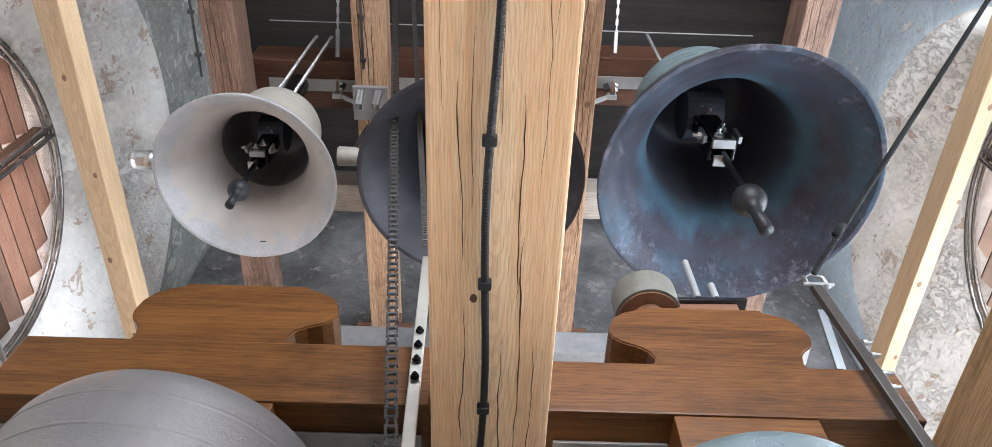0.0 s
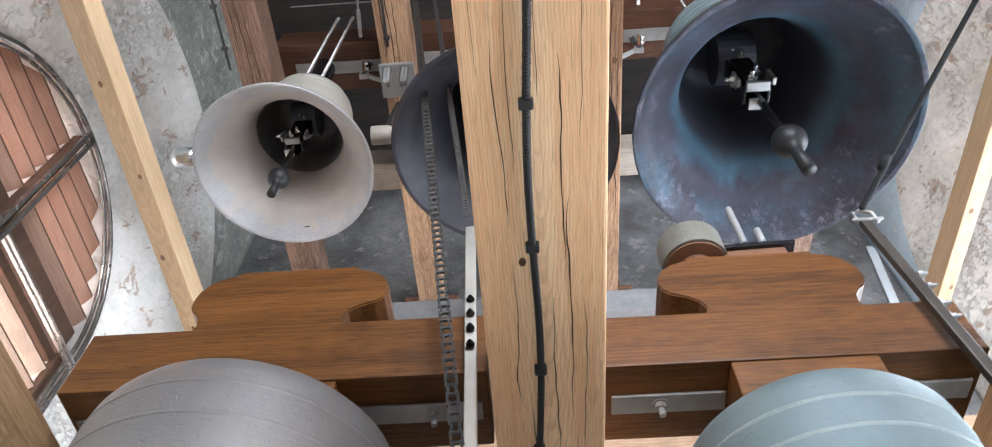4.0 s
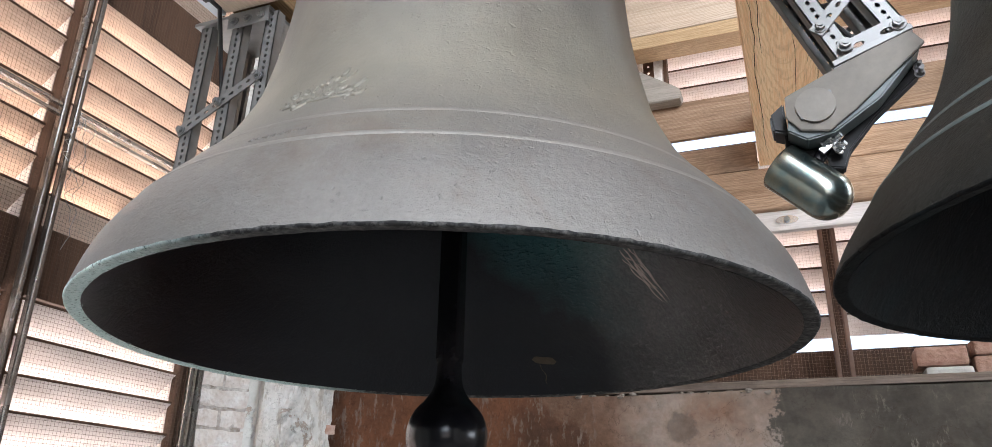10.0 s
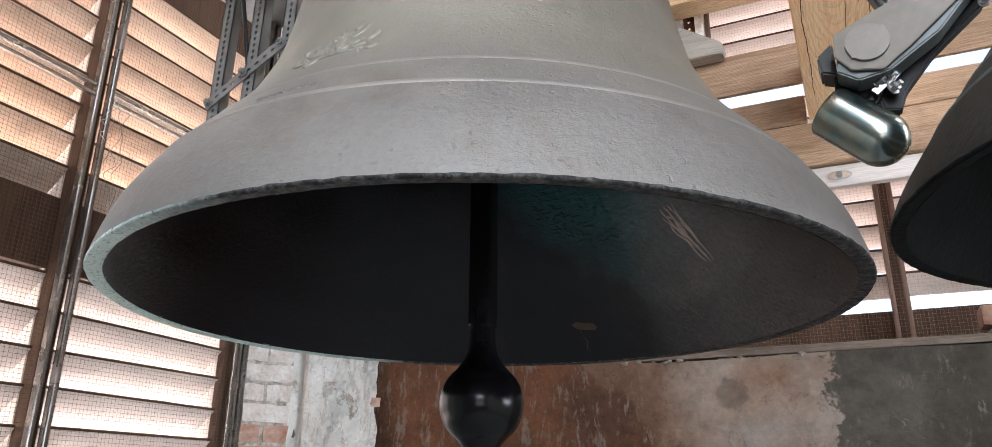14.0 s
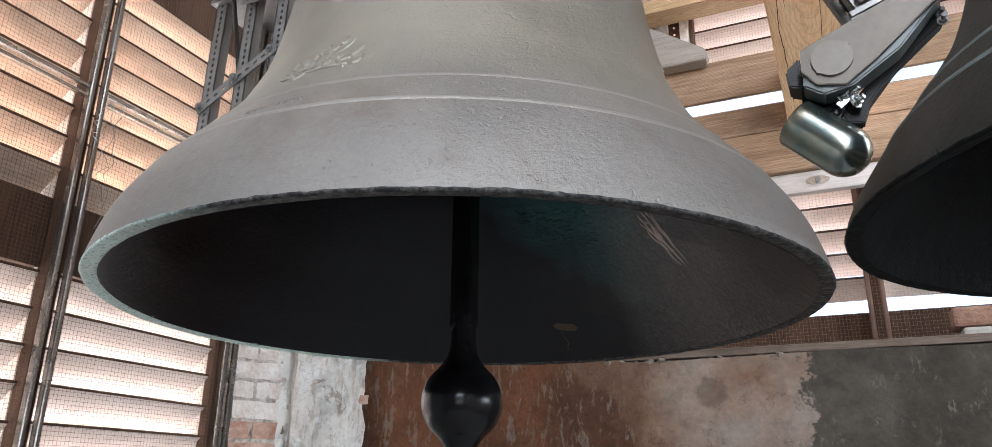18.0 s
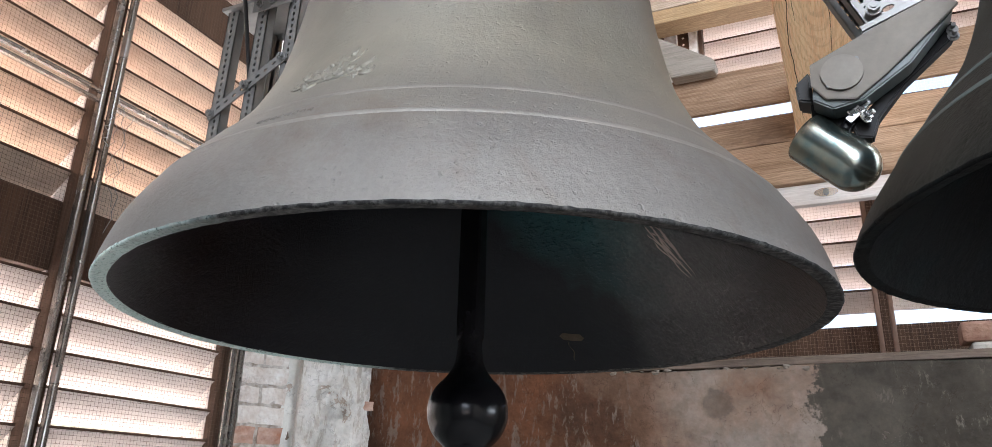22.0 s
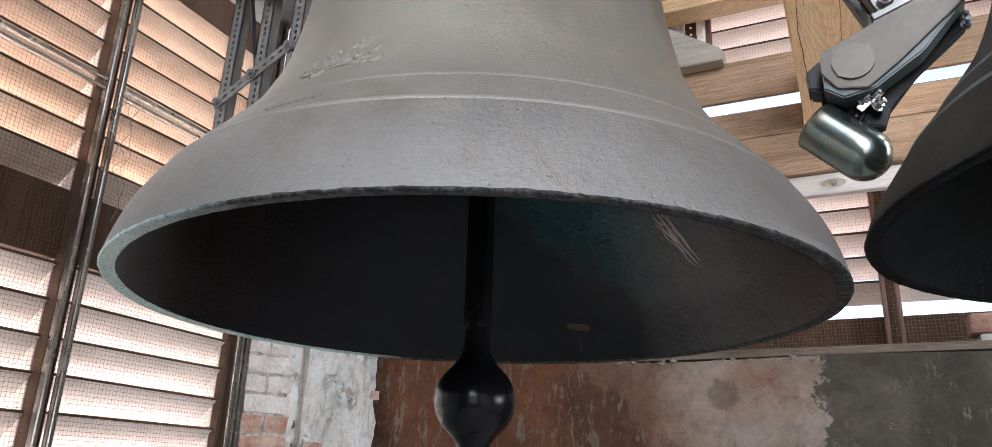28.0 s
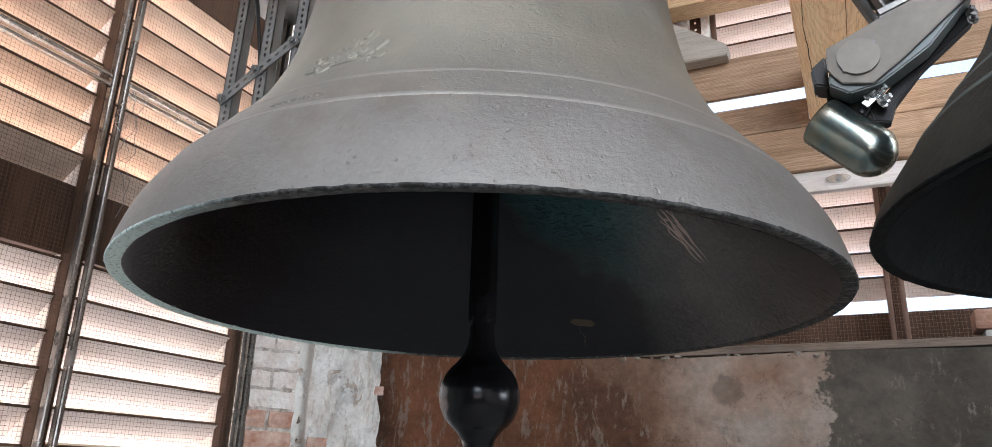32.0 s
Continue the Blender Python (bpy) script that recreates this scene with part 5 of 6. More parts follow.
part("cover", plate([(-0.032, 2.233), (0.205, 2.342), (0.230, 2.305), (0.095, 2.186), (0.041, 2.146), (-0.010, 2.155), (-0.034, 2.188)], 1.505, 1.513, 0.0015), HOUSING, hammer, "grey cast cover plate")
part("cap", rod((0.022, 1.5045, 2.203), (0.022, 1.4985, 2.203), 0.037, 40), CAP_GREY, hammer, "round grey cap with two screws")
for x, z in ((0.050, 2.227), (-0.004, 2.179)):
    part("screw", rod((x, 1.5045, z), (x, 1.499, z), 0.004, 10), ZINC, hammer)
part("inner_housing", plate([(-0.028, 2.224), (0.2, 2.327), (0.222, 2.30), (0.14, 2.205), (0.053, 2.146), (0.0, 2.136), (-0.034, 2.16)], 1.5135, 1.565), INNER_STEEL, hammer, "greenish grey inner plate")
part("coil_box", plate([(-0.064, 2.222), (-0.034, 2.248), (-0.032, 2.176), (-0.06, 2.186)], 1.555, 1.612, 0.004), BLACK, hammer, "black coil box")
part("hinge_block", box((-0.040, 1.567, 2.122), (0.052, 1.602, 2.182), 0.004), DULL_IRON, hammer, "black hinge block")
part("arm", plate([(0.205, 2.312), (0.227, 2.305), (0.223, 2.272), (0.131, 2.192), (0.078, 2.128), (0.064, 2.090), (0.036, 2.096), (0.030, 2.125), (0.06, 2.15), (0.122, 2.215)], 1.568, 1.60), DULL_IRON, hammer, "black iron swing arm")
for z in (2.285, 2.272):
    bolt((0.222, 1.567, z), FRONT, 0.006, 0.02, hammer)
head_from, head_dir = Vector((-0.057, 1.582, 2.120)), Vector((0.715, -0.03, -0.70)).normalized()
quat = head_dir.to_track_quat("Z", "Y").to_matrix().to_4x4()
prof = [(0.001, 0.0), (0.048, 0.0), (0.050, 0.002), (0.051, 0.006)] + [(0.051, 0.02 + 0.01 * k) for k in range(9)] + [(0.051 * math.cos(a), 0.11 + 0.051 * math.sin(a)) for a in [math.pi / 2 * k / 12 for k in range(1, 12)]] + [(0.0008, 0.1615)]
head = lathe(prof, (0, 0, 0), 48)
bmesh.ops.transform(head, matrix=Matrix.Translation(head_from) @ quat, verts=head.verts)
part("hammer_head", head, GOLD, hammer, "polished yellowish steel hammer head with domed end", smooth=True)
neck = Vector((0.034, 1.560, 2.128))
part("neck", rod(neck - Vector((0.02, 0, 0.02)), neck + Vector((0.012, 0.012, 0.03)), 0.012, 12), IRON, hammer)
for k, (dx, dz) in enumerate(((-0.004, 0.012), (0.018, -0.004), (0.012, 0.016))):
    bolt(neck + Vector((dx, -0.014, dz)), (0.7, -0.6, 0.2), 0.008, 0.018, hammer, STEEL)
part("washer", bar(neck + Vector((-0.012, -0.016, -0.008)), neck + Vector((0.02, -0.016, 0.018)), 0.006, 0.016), STEEL, hammer)

# upright bracket at the west joist
side_bracket = thing("hammer_bracket", (-1.47, 1.56, 2.2), "upright galvanised perforated steel bracket under the tan joist", "bracket")
for x in (-1.585, -1.47, -1.355):
    channel((x + 0.02, 1.50, 2.764), (x, 1.50, 2.10), 0.040, 0.03, FRONT, side_bracket)
for x in (-1.585, -1.355):
    channel((x + 0.02, 1.66, 2.764), (x, 1.66, 2.10), 0.040, 0.03, (1 if x > -1.4 else -1, 0, 0), side_bracket)
strap((-1.587, 1.493, 2.425), (-1.353, 1.493, 2.555), 0.032, FRONT, side_bracket)
bolt((-1.47, 1.489, 2.49), FRONT, 0.008, 0.012, side_bracket)
strap((-1.587, 1.667, 2.50), (-1.353, 1.667, 2.36), 0.032, FRONT, side_bracket, False)
strap((-1.348, 1.52, 2.33), (-1.348, 1.66, 2.45), 0.03, (1, 0, 0), side_bracket, False)
tp = box((-1.60, 1.485, 2.762), (-1.335, 1.68, 2.7735), 0.002)
box((-1.475, 1.482, 2.722), (-1.335, 1.487, 2.7735), 0.001, bm=tp)
part("top_plate", tp, ZINC, side_bracket)
for x in (-1.45, -1.405, -1.36):
    bolt((x, 1.482, 2.745), FRONT, 0.008, 0.012, side_bracket)

# ---- cables under the joists ----


def strapped_cable(name, x, y0, y1, z, ties, tail, label):
    ob = thing(name, (x, y1, z), label, "cable")
    pts = []
    y = y0
    while y < y1:
        pts.append((x + 0.006 * math.sin(y * 7.3) - 0.012 * (y - 0.8), y, z - 0.012))
        y += 0.02
    pts.extend(tail)
    part("conduit", tube(pts, 0.0066, 10), BLACK, ob, "black ribbed conduit", smooth=True)
    ribs = bmesh.new()
    for (px, py, pz) in pts[:int((y1 - y0) / 0.02)]:
        for k in range(3):
            rod((px, py + k * 0.0067, pz), (px, py + k * 0.0067 + 0.003, pz), 0.0078, 10, bm=ribs)
    part("conduit_ribs", ribs, BLACK, ob)
    for ty in ties:
        tx = x + 0.006 * math.sin(ty * 7.3) - 0.012 * (ty - 0.8)
        part("clip", box((tx - 0.0135, ty - 0.009, z - 0.022), (tx + 0.0125, ty + 0.009, z - 0.001), 0.004), BLACK, ob, "black cable clip")
    return ob


strapped_cable("power_cable", -0.003, -1.9, 1.40, JOIST, (-0.6, -0.1, 0.25, 0.527, 0.819, 1.133, 1.38), cable, "black ribbed cable clipped under the oak joist")
strapped_cable("power_cable", -1.458, -1.9, 1.40, JOIST, (-0.2, 0.3, 0.58, 0.84, 1.102, 1.387),
               [(-1.462, 1.43, 2.755), (-1.48, 1.46, 2.72), (-1.50, 1.50, 2.66), (-1.51, 1.54, 2.55), (-1.51, 1.56, 2.3)], "black ribbed cable clipped under the tan joist")

# ---- levers, chains and rope ----
lever = thing("bell_lever", (-0.17, 1.22, 2.40), "bright steel lever arm with bolts and a shackle at its tip", "lever")
part("arm", bar((-0.177, 1.22, 3.46), (-0.152, 1.25, 2.46), 0.030, 0.008, up=(0, 1, 0)), LEVER_STEEL, lever, "bright flat steel arm")
for z in (2.955, 3.015, 3.07, 3.125):
    bolt((-0.152 - 0.025 * (z - 2.46), 1.225, z), FRONT, 0.0064, 0.012, lever, IRON)
shackle = bar((-0.170, 1.25, 2.50), (-0.170, 1.25, 2.40), 0.005, 0.03, up=(0, 1, 0))
bar((-0.142, 1.25, 2.50), (-0.142, 1.25, 2.40), 0.005, 0.03, up=(0, 1, 0), bm=shackle)
part("shackle", shackle, ZINC, lever)
part("pin", rod((-0.188, 1.25, 2.48), (-0.124, 1.25, 2.48), 0.006, 10), ZINC, lever)
part("stop_block", box((-0.168, 1.235, 2.392), (-0.144, 1.265, 2.45), 0.003), HOUSING, lever)
for x in (-0.182, -0.130):
    part("washer", rod((x - 0.003, 1.25, 2.48), (x + 0.003, 1.25, 2.48), 0.013, 12), LEVER_STEEL, lever)


def roller_chain(p, q, wide, pitch, label):
    """Outer and inner links in turn, each a part; alike links share one mesh."""
    p, q = Vector(p), Vector(q)
    ob = thing("roller_chain", p, label, "chain")
    f = (q - p).normalized()
    side = f.cross(Vector((0, 1, 0))).normalized()
    first = {}
    for i in range(int((q - p).length / pitch)):
        if i < 2:
            w = wide * (0.5 if i % 2 else 0.36)
            bm = bmesh.new()
            for s in (-1, 1):
                bar(p - f * pitch * 0.22 + side * s * w, p + f * pitch * 1.22 + side * s * w, wide * 0.24, wide * 0.24, up=(0, 1, 0), bevel=0, bm=bm)
            rod(p - side * wide * 0.56, p + side * wide * 0.56, wide * 0.2, 8, bm=bm)
            link = first[i] = part("link", bm, CHAIN, ob)
        else:
            link = new("link", first[i % 2].data)
            link.parent = ob
        link.location = f * pitch * i
    return ob


roller_chain((-0.161, 1.225, 2.47), (-0.53, 0.96, 5.68), 0.024, 0.0254, "greased brown roller chain that runs up from the lever tip")
roller_chain((-0.182, 1.18, 3.46), (-0.44, 0.96, 5.66), 0.0165, 0.0127, "thin greased roller chain that runs up from the lever")

lever2 = thing("bell_lever", (1.0, 1.25, 2.75), "dark steel lever arm bolted to the end of a yoke", "lever")
part("arm", bar((0.955, 1.26, 3.43), (0.99, 1.26, 2.72), 0.03, 0.022, up=(0, 1, 0)), ARM_STEEL, lever2, "dark square steel arm")
for z in (3.0, 3.05, 3.12, 3.17):
    bolt((0.99, 1.26, z), (1, -0.3, 0), 0.008, 0.02, lever2)
part("shackle", tube([(0.93, 1.25, 3.42), (0.93, 1.25, 3.46), (0.955, 1.25, 3.475), (0.985, 1.25, 3.46), (0.985, 1.25, 3.41)], 0.006, 8), ZINC, lever2, smooth=True)
part("pin", rod((0.915, 1.25, 3.425), (1.005, 1.25, 3.425), 0.006, 10), ZINC, lever2)
rope = thing("bell_rope", (0.96, 1.24, 3.47), "dark green twisted rope tied to the lever", "rope")
ra, rb = Vector((0.96, 1.245, 3.47)), Vector((1.93, 0.66, 4.62))
rb = ra + (rb - ra) * 1.35
f = (rb - ra).normalized()
a1 = f.cross(Vector((0, 0, 1))).normalized()
a2 = f.cross(a1)
steps = int((rb - ra).length / 0.006)
for s in range(3):
    part("strand", tube([ra + f * 0.006 * k + 0.0048 * (math.cos(k * 0.9 + s * math.tau / 3) * a1 + math.sin(k * 0.9 + s * math.tau / 3) * a2) for k in range(steps)], 0.0056, 6), ROPE, rope, smooth=True)
part("thimble", tube([ra + f * 0.16 + a1 * 0.01, ra + f * 0.21 + a1 * 0.012], 0.013, 10), ROPE, rope, "wrapped thimble", smooth=True)

# drum and rods on the east yoke
DRUM_STEEL = metal("olive-grey cast drum", (0.10, 0.096, 0.078), (0.18, 0.172, 0.145), 0.2, 0.6, grain=60, relief=0.3)
DRUM_HIGH = 0.10
drum = thing("steel_drum", (0.484, 1.387, 3.36), "olive-grey steel bearing drum standing on the yoke", "drum")
dc = Vector((0.484, 1.387, 3.43))
part("shell", rod(dc, dc + Vector((0, 0, DRUM_HIGH)), 0.099, 48), DRUM_STEEL, drum, smooth=False)
part("core", rod(dc - Vector((0, 0, 0.006)), dc - Vector((0, 0, 0.0005)), 0.090, 40), RUST, drum, "rusty underside")
part("foot", rod(dc - Vector((0, 0, 0.069)), dc - Vector((0, 0, 0.0065)), 0.05, 24), RUST, drum, "rusty foot")
part("strap", bar((0.56, 1.37, 3.452), (0.78, 1.37, 3.462), 0.07, 0.014), IRON, drum, "black iron strap")
part("saddle", box((0.56, 1.35, 3.363), (0.75, 1.47, 3.455), 0.004), RUST, drum, "rusty iron saddle")
for x, z, l in ((0.635, 3.47, 0.19), (0.69, 3.47, 0.065)):
    part("threaded_rod", rod((x, 1.345, z), (x - 0.002, 1.34, z + l), 0.011, 12), ZINC, drum)

# small parts of the upper frame: straps, rods, turnbuckles
for foot_at, head_at, side in (((-0.748, 1.351, 5.05), (-0.773, 0.978, 5.35), 1), ((0.565, 1.313, 5.05), (0.594, 0.933, 5.35), -1)):
    foot_at, head_at = Vector(foot_at), Vector(head_at)
    along = (head_at - foot_at).normalized()
    ob = thing("turnbuckle", foot_at, "galvanised turnbuckle with a thin chain at an upper yoke", "turnbuckle")
    part("clevis", box(foot_at - Vector((0.021, 0.012, 0.021)), foot_at + Vector((0.021, 0.012, 0.021)), 0.003), ZINC, ob, "square tube end")
    # the end is solid; a black plate paints the shade of its hollow
    part("clevis_dark_plate", box(foot_at - Vector((0.012, 0.014, 0.012)), foot_at + Vector((0.012, -0.0125, 0.012)), 0.001), BLACK, ob, "black plate standing in for the tube's dark mouth")
    part("eye_rod", rod(foot_at + along * 0.02, foot_at + along * 0.17, 0.006, 8), RUST, ob)
    for k in (0.03, 0.055):
        bolt(foot_at + along * k + Vector((0.012, 0, 0)), (1, -0.2, 0), 0.008, 0.012, ob, STEEL)
    part("body", bar(foot_at + along * 0.16, foot_at + along * 0.33, 0.018, 0.018, up=(0, 1, 0)), ZINC, ob, "galvanised barrel")
    part("arm", bar(foot_at + Vector((side * 0.015, 0.0, -0.005)), foot_at + Vector((side * 0.115, 0.03, -0.035)), 0.022, 0.012), ZINC, ob)
    part("strut", bar(foot_at + along * 0.03 + Vector((side * 0.02, 0, 0)), foot_at + along * 0.22 + Vector((side * 0.10, 0.02, 0.05)), 0.026, 0.014), DULL_IRON, ob, "dark iron strut")
    links = bmesh.new()
    for k in range(34):
        p = foot_at + along * (0.33 + 0.027 * k)
        bar(p, p + along * 0.031, 0.014 if k % 2 else 0.006, 0.006 if k % 2 else 0.014, up=(0, 1, 0), bevel=0, bm=links)
    part("chain", links, ZINC, ob)
rods = thing("tie_rods", (-0.95, 1.25, 4.75), "pair of bright steel tie rods above the small bell", "rod")
part("rod", rod((-0.955, 1.24, 4.80), (-0.83, 1.08, 5.09), 0.009, 10), STEEL, rods)
part("rod", rod((-0.885, 1.25, 4.80), (-0.76, 1.08, 5.09), 0.009, 10), STEEL, rods)
rod2 = thing("tie_rods", (0.78, 1.1, 4.75), "bright steel tie rod above the large upper bell", "rod")
part("rod", rod((0.78, 1.15, 4.8), (0.70, 1.02, 5.09), 0.009, 10), STEEL, rod2)
whole("tie_wire", rod((-1.05, 1.02, 5.12), (1.2, 1.02, 5.12), 0.0028, 8), ZINC, "thin steel wire stretched between the upper joists", "wire")
bracket3 = thing("joist_bracket", (-0.53, 1.25, 4.86), "small galvanised perforated bracket under an upper joist", "bracket")
part("plate", box((-0.64, 1.24, 4.875), (-0.48, 1.40, 4.8985), 0.002), ZINC, bracket3)
channel((-0.60, 1.25, 4.87), (-0.585, 1.25, 4.70), 0.035, 0.03, FRONT, bracket3)
channel((-0.52, 1.25, 4.87), (-0.51, 1.25, 4.70), 0.035, 0.03, FRONT, bracket3)
bracket4 = thing("joist_bracket", (-1.2, 1.35, 4.87), "small galvanised bracket under an upper joist", "bracket")
part("plate", box((-1.27, 1.33, 4.87), (-1.12, 1.42, 4.8985), 0.002), ZINC, bracket4)

# posts and brace behind the north beams
posts = thing("wall_posts", (-0.58, 3.25, 3.10), "pair of white painted posts with a holed brown plate between", "post")
part("post", box((-0.648, 3.22, 3.10), (-0.592, 3.30, 4.20), 0.004), FLAKED_PAINT, posts)
part("post", box((-0.535, 3.22, 3.10), (-0.497, 3.30, 4.20), 0.004), FLAKED_PAINT, posts)
part("edge_strip", box((-0.494, 3.24, 3.10), (-0.478, 3.30, 4.20), 0.002), POST_Z, posts, "dark brown edge strip")
part("plate", slotted((-0.5635, 3.24, 3.12), (-0.5635, 3.24, 4.1), 0.05, FRONT, 0.036, (0.013, 0.013)), RUST, posts, "rusty brown plate with round holes")
brace = plate([(-0.82, 3.452), (-0.402, 3.164), (-0.389, 3.140), (-0.398, 3.106), (-0.575, 3.106), (-0.615, 3.215), (-0.82, 3.345)], 2.962, 3.030, 0.004)
whole("diagonal_brace", brace, GREY_X, "short tapered grey wooden brace standing on a beam", "brace")
screw_plate = thing("screw_plate", (-0.035, 3.055, 2.545), "oval bright steel plate with a dark screw head", "plate")
oval = rod((0, 0.0585, 0), (0, 0.053, 0), 0.034, 28)
bmesh.ops.transform(oval, matrix=Matrix.Translation((-0.035, 3.0, 2.545)) @ Matrix.Diagonal((1.25, 1, 0.5, 1)), verts=oval.verts)
part("plate", oval, STEEL, screw_plate)
part("screw", rod((-0.035, 3.053, 2.545), (-0.035, 3.04, 2.545), 0.011, 6), HOUSING, screw_plate)

# raised ornament on the first bell
random.seed(5)


def on_bell(angle, h, lift=0.0):
    prof_ = smooth_profile([(a * R1, b * R1) for a, b in BELL_OUT[:-1]], 4)
    rr = next(a[0] + (b[0] - a[0]) * (h - a[1]) / (b[1] - a[1]) for a, b in zip(prof_, prof_[1:]) if a[1] <= h <= b[1]) + lift
    return (B1[0] + rr * math.cos(angle), B1[1] + rr * math.sin(angle), B1[2] + h)


A0, H0 = -1.56, 0.305
ornament = part("ornament", tube([on_bell(A0 - 0.15, H0 - 0.02, 0.0), on_bell(A0, H0 - 0.012, 0.001), on_bell(A0 + 0.12, H0 - 0.015, 0.0)], 0.003, 6), BELL_SKIN, bell_one, "raised cast floral ornament", smooth=True)
for k in range(46):
    a, h = A0 + random.uniform(-0.16, 0.13), H0 + random.uniform(-0.018, 0.02)
    if k < 9:
        a, h = A0 - 0.02 + random.uniform(-0.05, 0.04), H0 + random.uniform(0.0, 0.055)
    da, dh = random.uniform(-0.034, 0.034), random.uniform(-0.014, 0.02)
    pts = [on_bell(a + da * t + 0.014 * math.sin(4 * t + k), h + dh * t + 0.009 * math.sin(5 * t + 2 * k), -0.001) for t in (0, 0.2, 0.4, 0.6, 0.8, 1.0)]
    part("scroll", tube(pts, random.uniform(0.0026, 0.0055), 6), BELL_SKIN, ornament, smooth=True)
for k in range(8):
    a, h = A0 - 0.09 + k * 0.02, H0 - 0.128 + 0.001 * k
    part("letter", tube([on_bell(a, h, -0.0005), on_bell(a + 0.009, h + 0.006, 0.0), on_bell(a + 0.013, h - 0.002, 0.0)], 0.0020, 6), BELL_SKIN, ornament, smooth=True)

# small hammers of the upper bells
for at, end, top, label in (((-1.29, 1.335, 4.265), (-1.385, 1.335, 4.265), (-1.29, 1.45, 4.9), "polished dome-ended hammer at the small upper bell"),
                            ((-0.505, 1.31, 4.30), (-0.60, 1.31, 4.30), (-0.58, 1.45, 4.9), "grey dome-ended hammer at the middle upper bell")):
    ob = thing("striking_hammer", at, label, "bell hammer")
    at, end = Vector(at), Vector(end)
    hm = lathe([(0.001, 0.0), (0.036, 0.0), (0.038, 0.004)] + [(0.038, 0.02 * k) for k in range(1, 4)] + [(0.038 * math.cos(a), 0.06 + 0.038 * math.sin(a)) for a in [math.pi / 2 * k / 8 for k in range(1, 8)]] + [(0.001, 0.098)], (0, 0, 0), 32)
    bmesh.ops.transform(hm, matrix=Matrix.Translation(end) @ (at - end).to_track_quat("Z", "Y").to_matrix().to_4x4(), verts=hm.verts)
    part("hammer_head", hm, STEEL if end.x < -1 else HOUSING, ob, smooth=True)
    part("arm", bar(end + Vector((0.03, 0.03, 0.02)), top, 0.02, 0.03), IRON, ob)

whole("flat_bar", bar((2.285, 3.088, 5.80), (2.19, 3.088, 5.20), 0.055, 0.008, up=(0, 1, 0)), PALE_PAINT, "pale galvanised flat bar fixed to the wall", "bar")

# scrapes and a rust spot inside the first bell
def inside_bell(angle, h):
    prof_ = smooth_profile([(a * R1, b * R1) for a, b in BELL_IN[:-1]], 4)
    rr = next(a[0] + (b[0] - a[0]) * (h - a[1]) / (b[1] - a[1]) for a, b in zip(prof_, prof_[1:]) if a[1] <= h <= b[1]) - 0.003
    return Vector((B1[0] + rr * math.cos(angle), B1[1] + rr * math.sin(angle), B1[2] + h))


def ribbon(a0, h0, a1, h1, wide, seed, mat, label, tall=0.0):
    bm = bmesh.new()
    rows = []
    for k in range(15):
        t = k / 14
        a, h = a0 + (a1 - a0) * t, h0 + (h1 - h0) * t
        w = wide * (0.35 + 0.8 * abs(noise.noise((seed, t * 5, 1)))) * min(1, 5 * t + 0.2, 5 * (1 - t) + 0.2)
        o = 0.015 * noise.noise((seed, t * 3, 7))
        rows.append([bm.verts.new(inside_bell(a + o - w, h - tall * min(1, 6 * t, 6 * (1 - t)) - 0.0003)), bm.verts.new(inside_bell(a + o + w, h + tall * min(1, 6 * t, 6 * (1 - t)) + 0.0003))])
    for p_, q_ in zip(rows, rows[1:]):
        bm.faces.new((p_[0], p_[1], q_[1], q_[0]))
    return part("scrape", bm, mat, bell_one, label)


SCRAPE = bronze("scraped bronze", (0.28, 0.22, 0.205), (0.54, 0.445, 0.41), (0.46, 0.38, 0.35), 0.4, 0.55)
for k in range(11):
    spread = (k - 5) / 5
    ribbon(0.845 + 0.055 * spread, 0.295 - 0.02 * (k % 3), 0.785 + 0.028 * spread, 0.165 + 0.03 * (k % 4), 0.010, 3.1 * k, SCRAPE, "pale scraped streak")
RUSTY = bronze("ochre rust spot", (0.07, 0.048, 0.030), (0.13, 0.094, 0.064), (0.12, 0.09, 0.06), 0.8, 0.0)
ribbon(1.615, 0.088, 1.50, 0.080, 0.0, 40.0, RUSTY, "ochre rust spot", tall=0.008)
ribbon(1.585, 0.08, 1.56, 0.022, 0.003, 44.0, RUSTY, "thin rust run")


# dark dents where the clapper strikes the small upper bell
for angle in (1.50, -1.62):
    bm = bmesh.new()
    rows = []
    for k in range(9):
        a = angle + 0.085 * (k / 8 - 0.5)
        w = 0.0022 * (1 + 0.7 * noise.noise((k * 0.9, angle, 2))) * min(1, k / 2 + 0.2, (8 - k) / 2 + 0.2)
        rows.append([bm.verts.new((B3[0] + rr * math.cos(a), B3[1] + rr * math.sin(a), B3[2] + h)) for rr, h in ((0.3015, 0.0400 - w), (0.2995, 0.0405 + w))])
    for p_, q_ in zip(rows, rows[1:]):
        bm.faces.new((p_[0], p_[1], q_[1], q_[0]))
    part("dent", bm, DULL_IRON, bell_three, "dark strike mark")


# ---- brickwork and broken plaster beside the west window ----
S0, SE, SN = Vector((-2.40, 2.612, 0)), Vector((0.583, 0.812, 0)), Vector((0.812, -0.583, 0))


def splay(s, lift, z):
    return S0 + SE * s + SN * lift + Vector((0, 0, z))


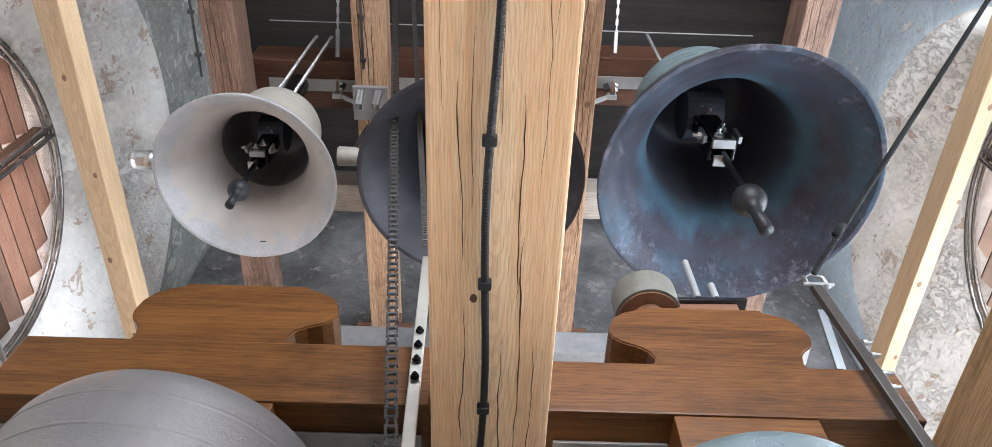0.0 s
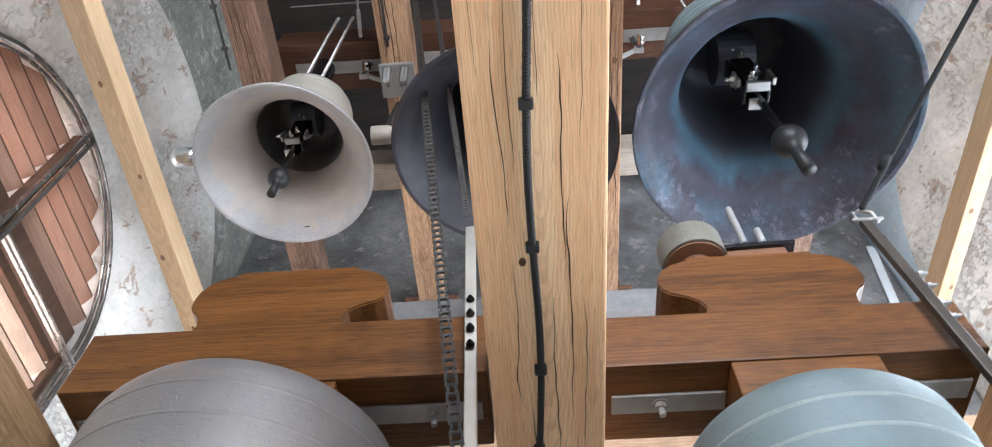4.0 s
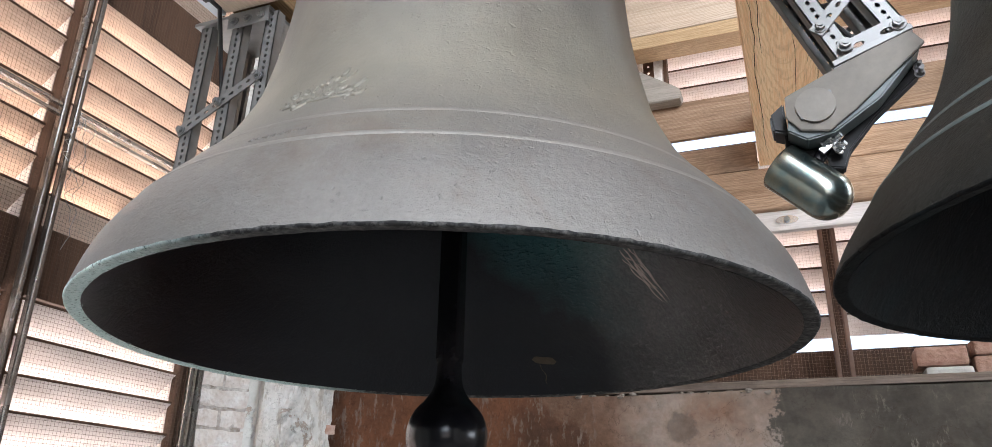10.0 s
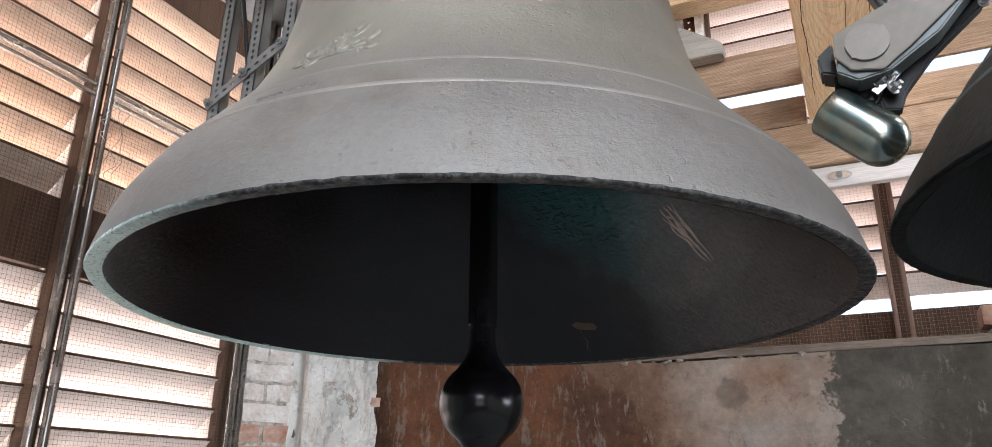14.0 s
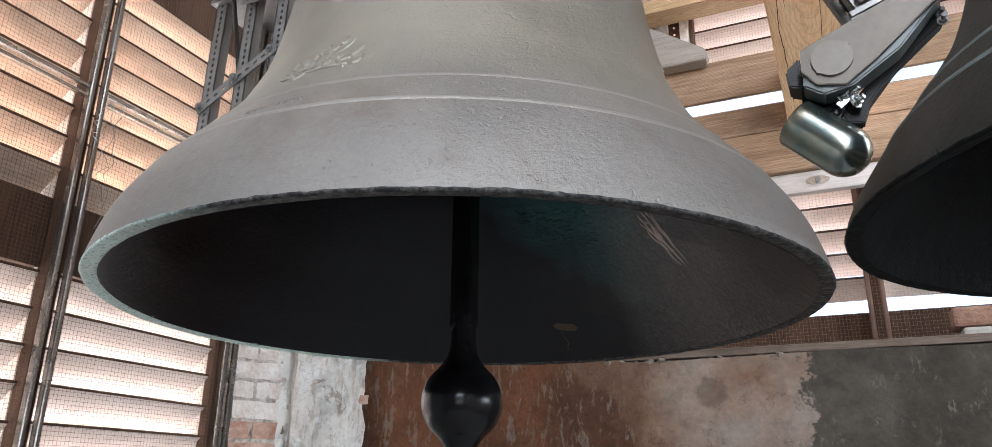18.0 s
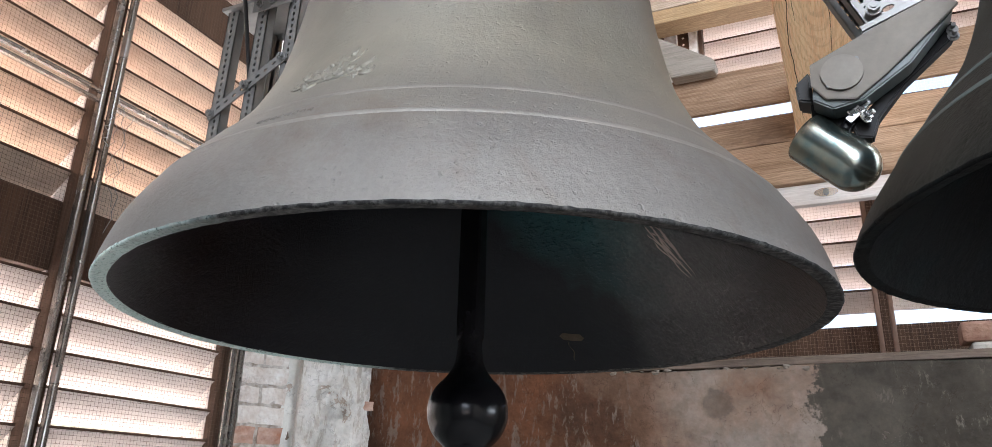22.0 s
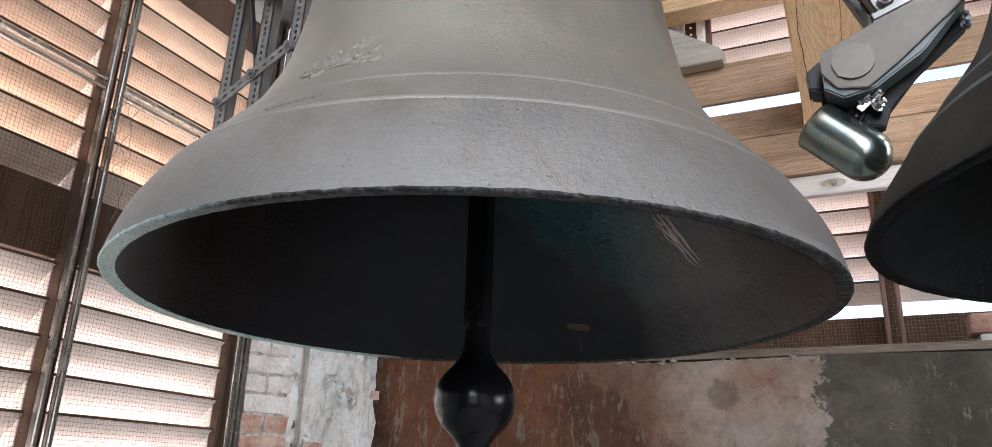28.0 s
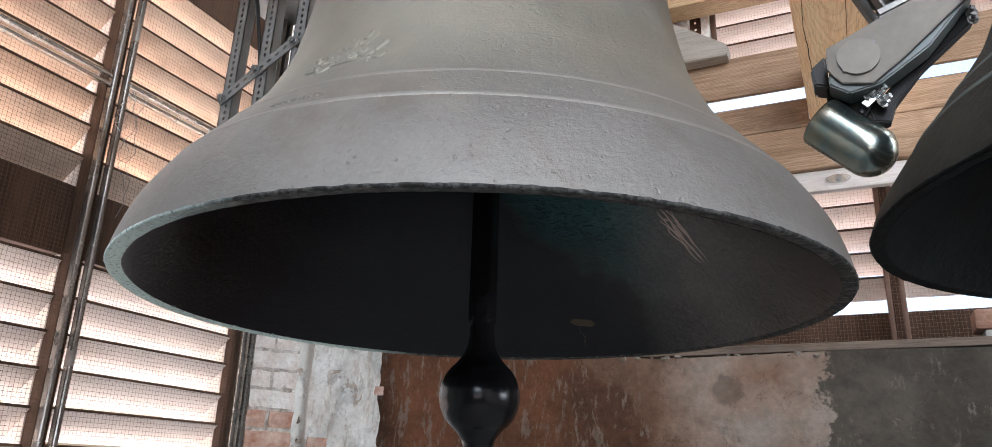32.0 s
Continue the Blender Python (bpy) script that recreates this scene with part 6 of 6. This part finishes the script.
def rough_block(s0, s1, z0, z1, lift, back, rag, rng):
    """A brick or slab on the splayed reveal with a worn, uneven face."""
    bm = bmesh.new()
    fine = 0.012 if s1 - s0 > 0.3 else 0.025
    nu, nv = max(2, int((s1 - s0) / fine)), max(2, int((z1 - z0) / fine))
    grid = []
    for i in range(nu + 1):
        col = []
        for j in range(nv + 1):
            edge = i in (0, nu) or j in (0, nv)
            s, z = s0 + (s1 - s0) * i / nu, z0 + (z1 - z0) * j / nv
            if i == nu and s1 - s0 > 0.3:
                s += 0.035 * noise.noise((z * 7, 4, 1)) + 0.012 * noise.noise((z * 19, 2, 8))
            elif edge:
                s, z = s + rng.uniform(-rag, rag) * 0.5, z + rng.uniform(-rag, rag) * 0.5
            flake = 0.024 * max(0.0, noise.noise((s * 30, z * 7, lift * 50)) + 0.25 * noise.noise((s * 90, z * 30, 3))) if s1 - s0 > 0.3 else 0.0
            col.append(bm.verts.new(splay(s, lift + flake + rng.uniform(-rag, rag) * 0.6 - (rag if edge else 0), z)))
        grid.append(col)
    for i in range(nu):
        for j in range(nv):
            bm.faces.new((grid[i][j], grid[i + 1][j], grid[i + 1][j + 1], grid[i][j + 1]))
    rim = [grid[i][0] for i in range(nu + 1)] + [grid[nu][j] for j in range(1, nv + 1)] + [grid[i][nv] for i in range(nu - 1, -1, -1)] + [grid[0][j] for j in range(nv - 1, 0, -1)]
    deep = [bm.verts.new(v.co - SN * (lift - back)) for v in rim]
    for k in range(len(rim)):
        j = (k + 1) % len(rim)
        bm.faces.new((rim[k], deep[k], deep[j], rim[j]))
    bmesh.ops.recalc_face_normals(bm, faces=bm.faces[:])
    return bm


rng = random.Random(11)
pier = thing("brick_pier", splay(0.1, 0, 0.9), "whitewashed and bare red bricks with mortar beside the window", "brickwork", kind="structure")
part("mortar_bed", rough_block(0.0, 0.20, 0.9, 3.0, 0.010, -0.05, 0.006, rng), LIME_BED, pier, "dirty white lime mortar")
z, row = 1.02, 0
while z < 2.9:
    cuts = [(0.006, 0.20)] if row % 2 == 0 else [(0.004, 0.085), (0.098, 0.198)]
    red = 1.44 < z < 1.62 or (row % 5 == 3 and z < 1.5)
    for a, b in cuts:
        part("brick", rough_block(a, b, z, z + 0.068, 0.021 + rng.uniform(-0.004, 0.007), 0.0, 0.007, rng), RED_BRICK if red else BRICK, pier)
    z += 0.083
    row += 1
part("plaster_slab", rough_block(0.252, 0.575, 0.9, 3.1, 0.050, -0.03, 0.004, rng), PIER_LIME, pier, "thick broken white plaster")
part("brick", rough_block(0.26, 0.345, 1.50, 1.568, 0.064, 0.03, 0.003, rng), RED_BRICK, pier)

part("groove", rough_block(0.196, 0.262, 0.9, 3.05, 0.002, -0.05, 0.005, rng), GROOVE, pier, "brown groove beside the slab, its shade painted in")
part("brick", rough_block(0.530, 0.590, 1.768, 1.805, 0.058, 0.02, 0.004, rng), RED_BRICK, pier)

# loose bricks on the parapet under the north window
for k, (x0, x1, z0, z1, mat) in enumerate(((0.335, 0.50, 1.965, 2.035, OLD_BRICK), (0.36, 0.51, 1.92, 1.963, MORTAR), (0.515, 0.70, 1.92, 1.995, OLD_BRICK), (0.52, 0.72, 1.998, 2.06, OLD_BRICK), (0.73, 0.95, 1.92, 1.99, OLD_BRICK))):
    whole("brick", box((x0, 3.13, z0), (x1, 3.25, z1), 0.012), mat, "broken old brick lying on the parapet", "brick", group="bricks on the parapet")
whole("sill_board", box((-0.90, 3.105, 1.905), (1.06, 3.58, 1.935), 0.004), DUSTY_X, "dusty brown wooden sill board under the louvres", "sill", kind="structure")


# broken strands of the wire mesh that hang down in the west window
strands = thing("loose_wire", (-2.36, 1.75, 2.40), "loose broken strands of wire hanging from the mesh", "wire")
for k in range(4):
    pts = [(-2.375 - 0.006 * noise.noise((k, j * 0.6, 3)), 1.76 + 0.025 * k + 0.035 * noise.noise((k * 2.3, j * 0.45, 0)), 2.76 - (0.011 + 0.006 * k) * j) for j in range(18)]
    part("strand", tube(pts, 0.0013, 5), ZINC, strands)

# crumbled plaster along the top edge of the parapet
crumb = random.Random(21)
ridge = bmesh.new()
for k in range(34):
    x = -0.95 + 0.86 * crumb.random() ** 0.8
    ball((x, 3.112 + crumb.uniform(-0.008, 0.02), 1.895 + crumb.uniform(-0.006, 0.006)), crumb.uniform(0.007, 0.018), bm=ridge, squash=0.6, n=8)
for v in ridge.verts:
    v.co += 0.006 * Vector((noise.noise(v.co * 60), noise.noise(v.co * 60 + Vector((3, 0, 0))), noise.noise(v.co * 60 + Vector((0, 3, 0)))))
CRUMBS = metal("crumbled lime", (0.16, 0.125, 0.10), (0.30, 0.26, 0.22), 0.0, 0.95, grain=60, relief=0.8, depth=0.006)
whole("plaster_crumbs", ridge, CRUMBS, "crumbled pale plaster along the top edge of the parapet", "rubble", kind="stuff")

# thin cables along the upper joists
for x, y1, label in ((-0.585, 1.24, "thin black cable clipped under an upper oak joist"), (-1.318, 1.30, "thin black cable along the edge of an upper joist")):
    ob = thing("thin_cable", (x, 0.4, 4.89), label, "cable")
    part("conduit", tube([(x + 0.004 * math.sin(3 * y), y, 4.892 - 0.003 * abs(math.sin(5 * y))) for y in [-1.9 + 0.06 * k for k in range(int((y1 + 1.9) / 0.06))]], 0.0065, 8), BLACK, ob, smooth=True)
    for k in range(5):
        part("clip", box((x - 0.013, 0.35 + 0.19 * k, 4.879), (x + 0.013, 0.366 + 0.19 * k, 4.899), 0.002), BLACK, ob, "black cable clip")
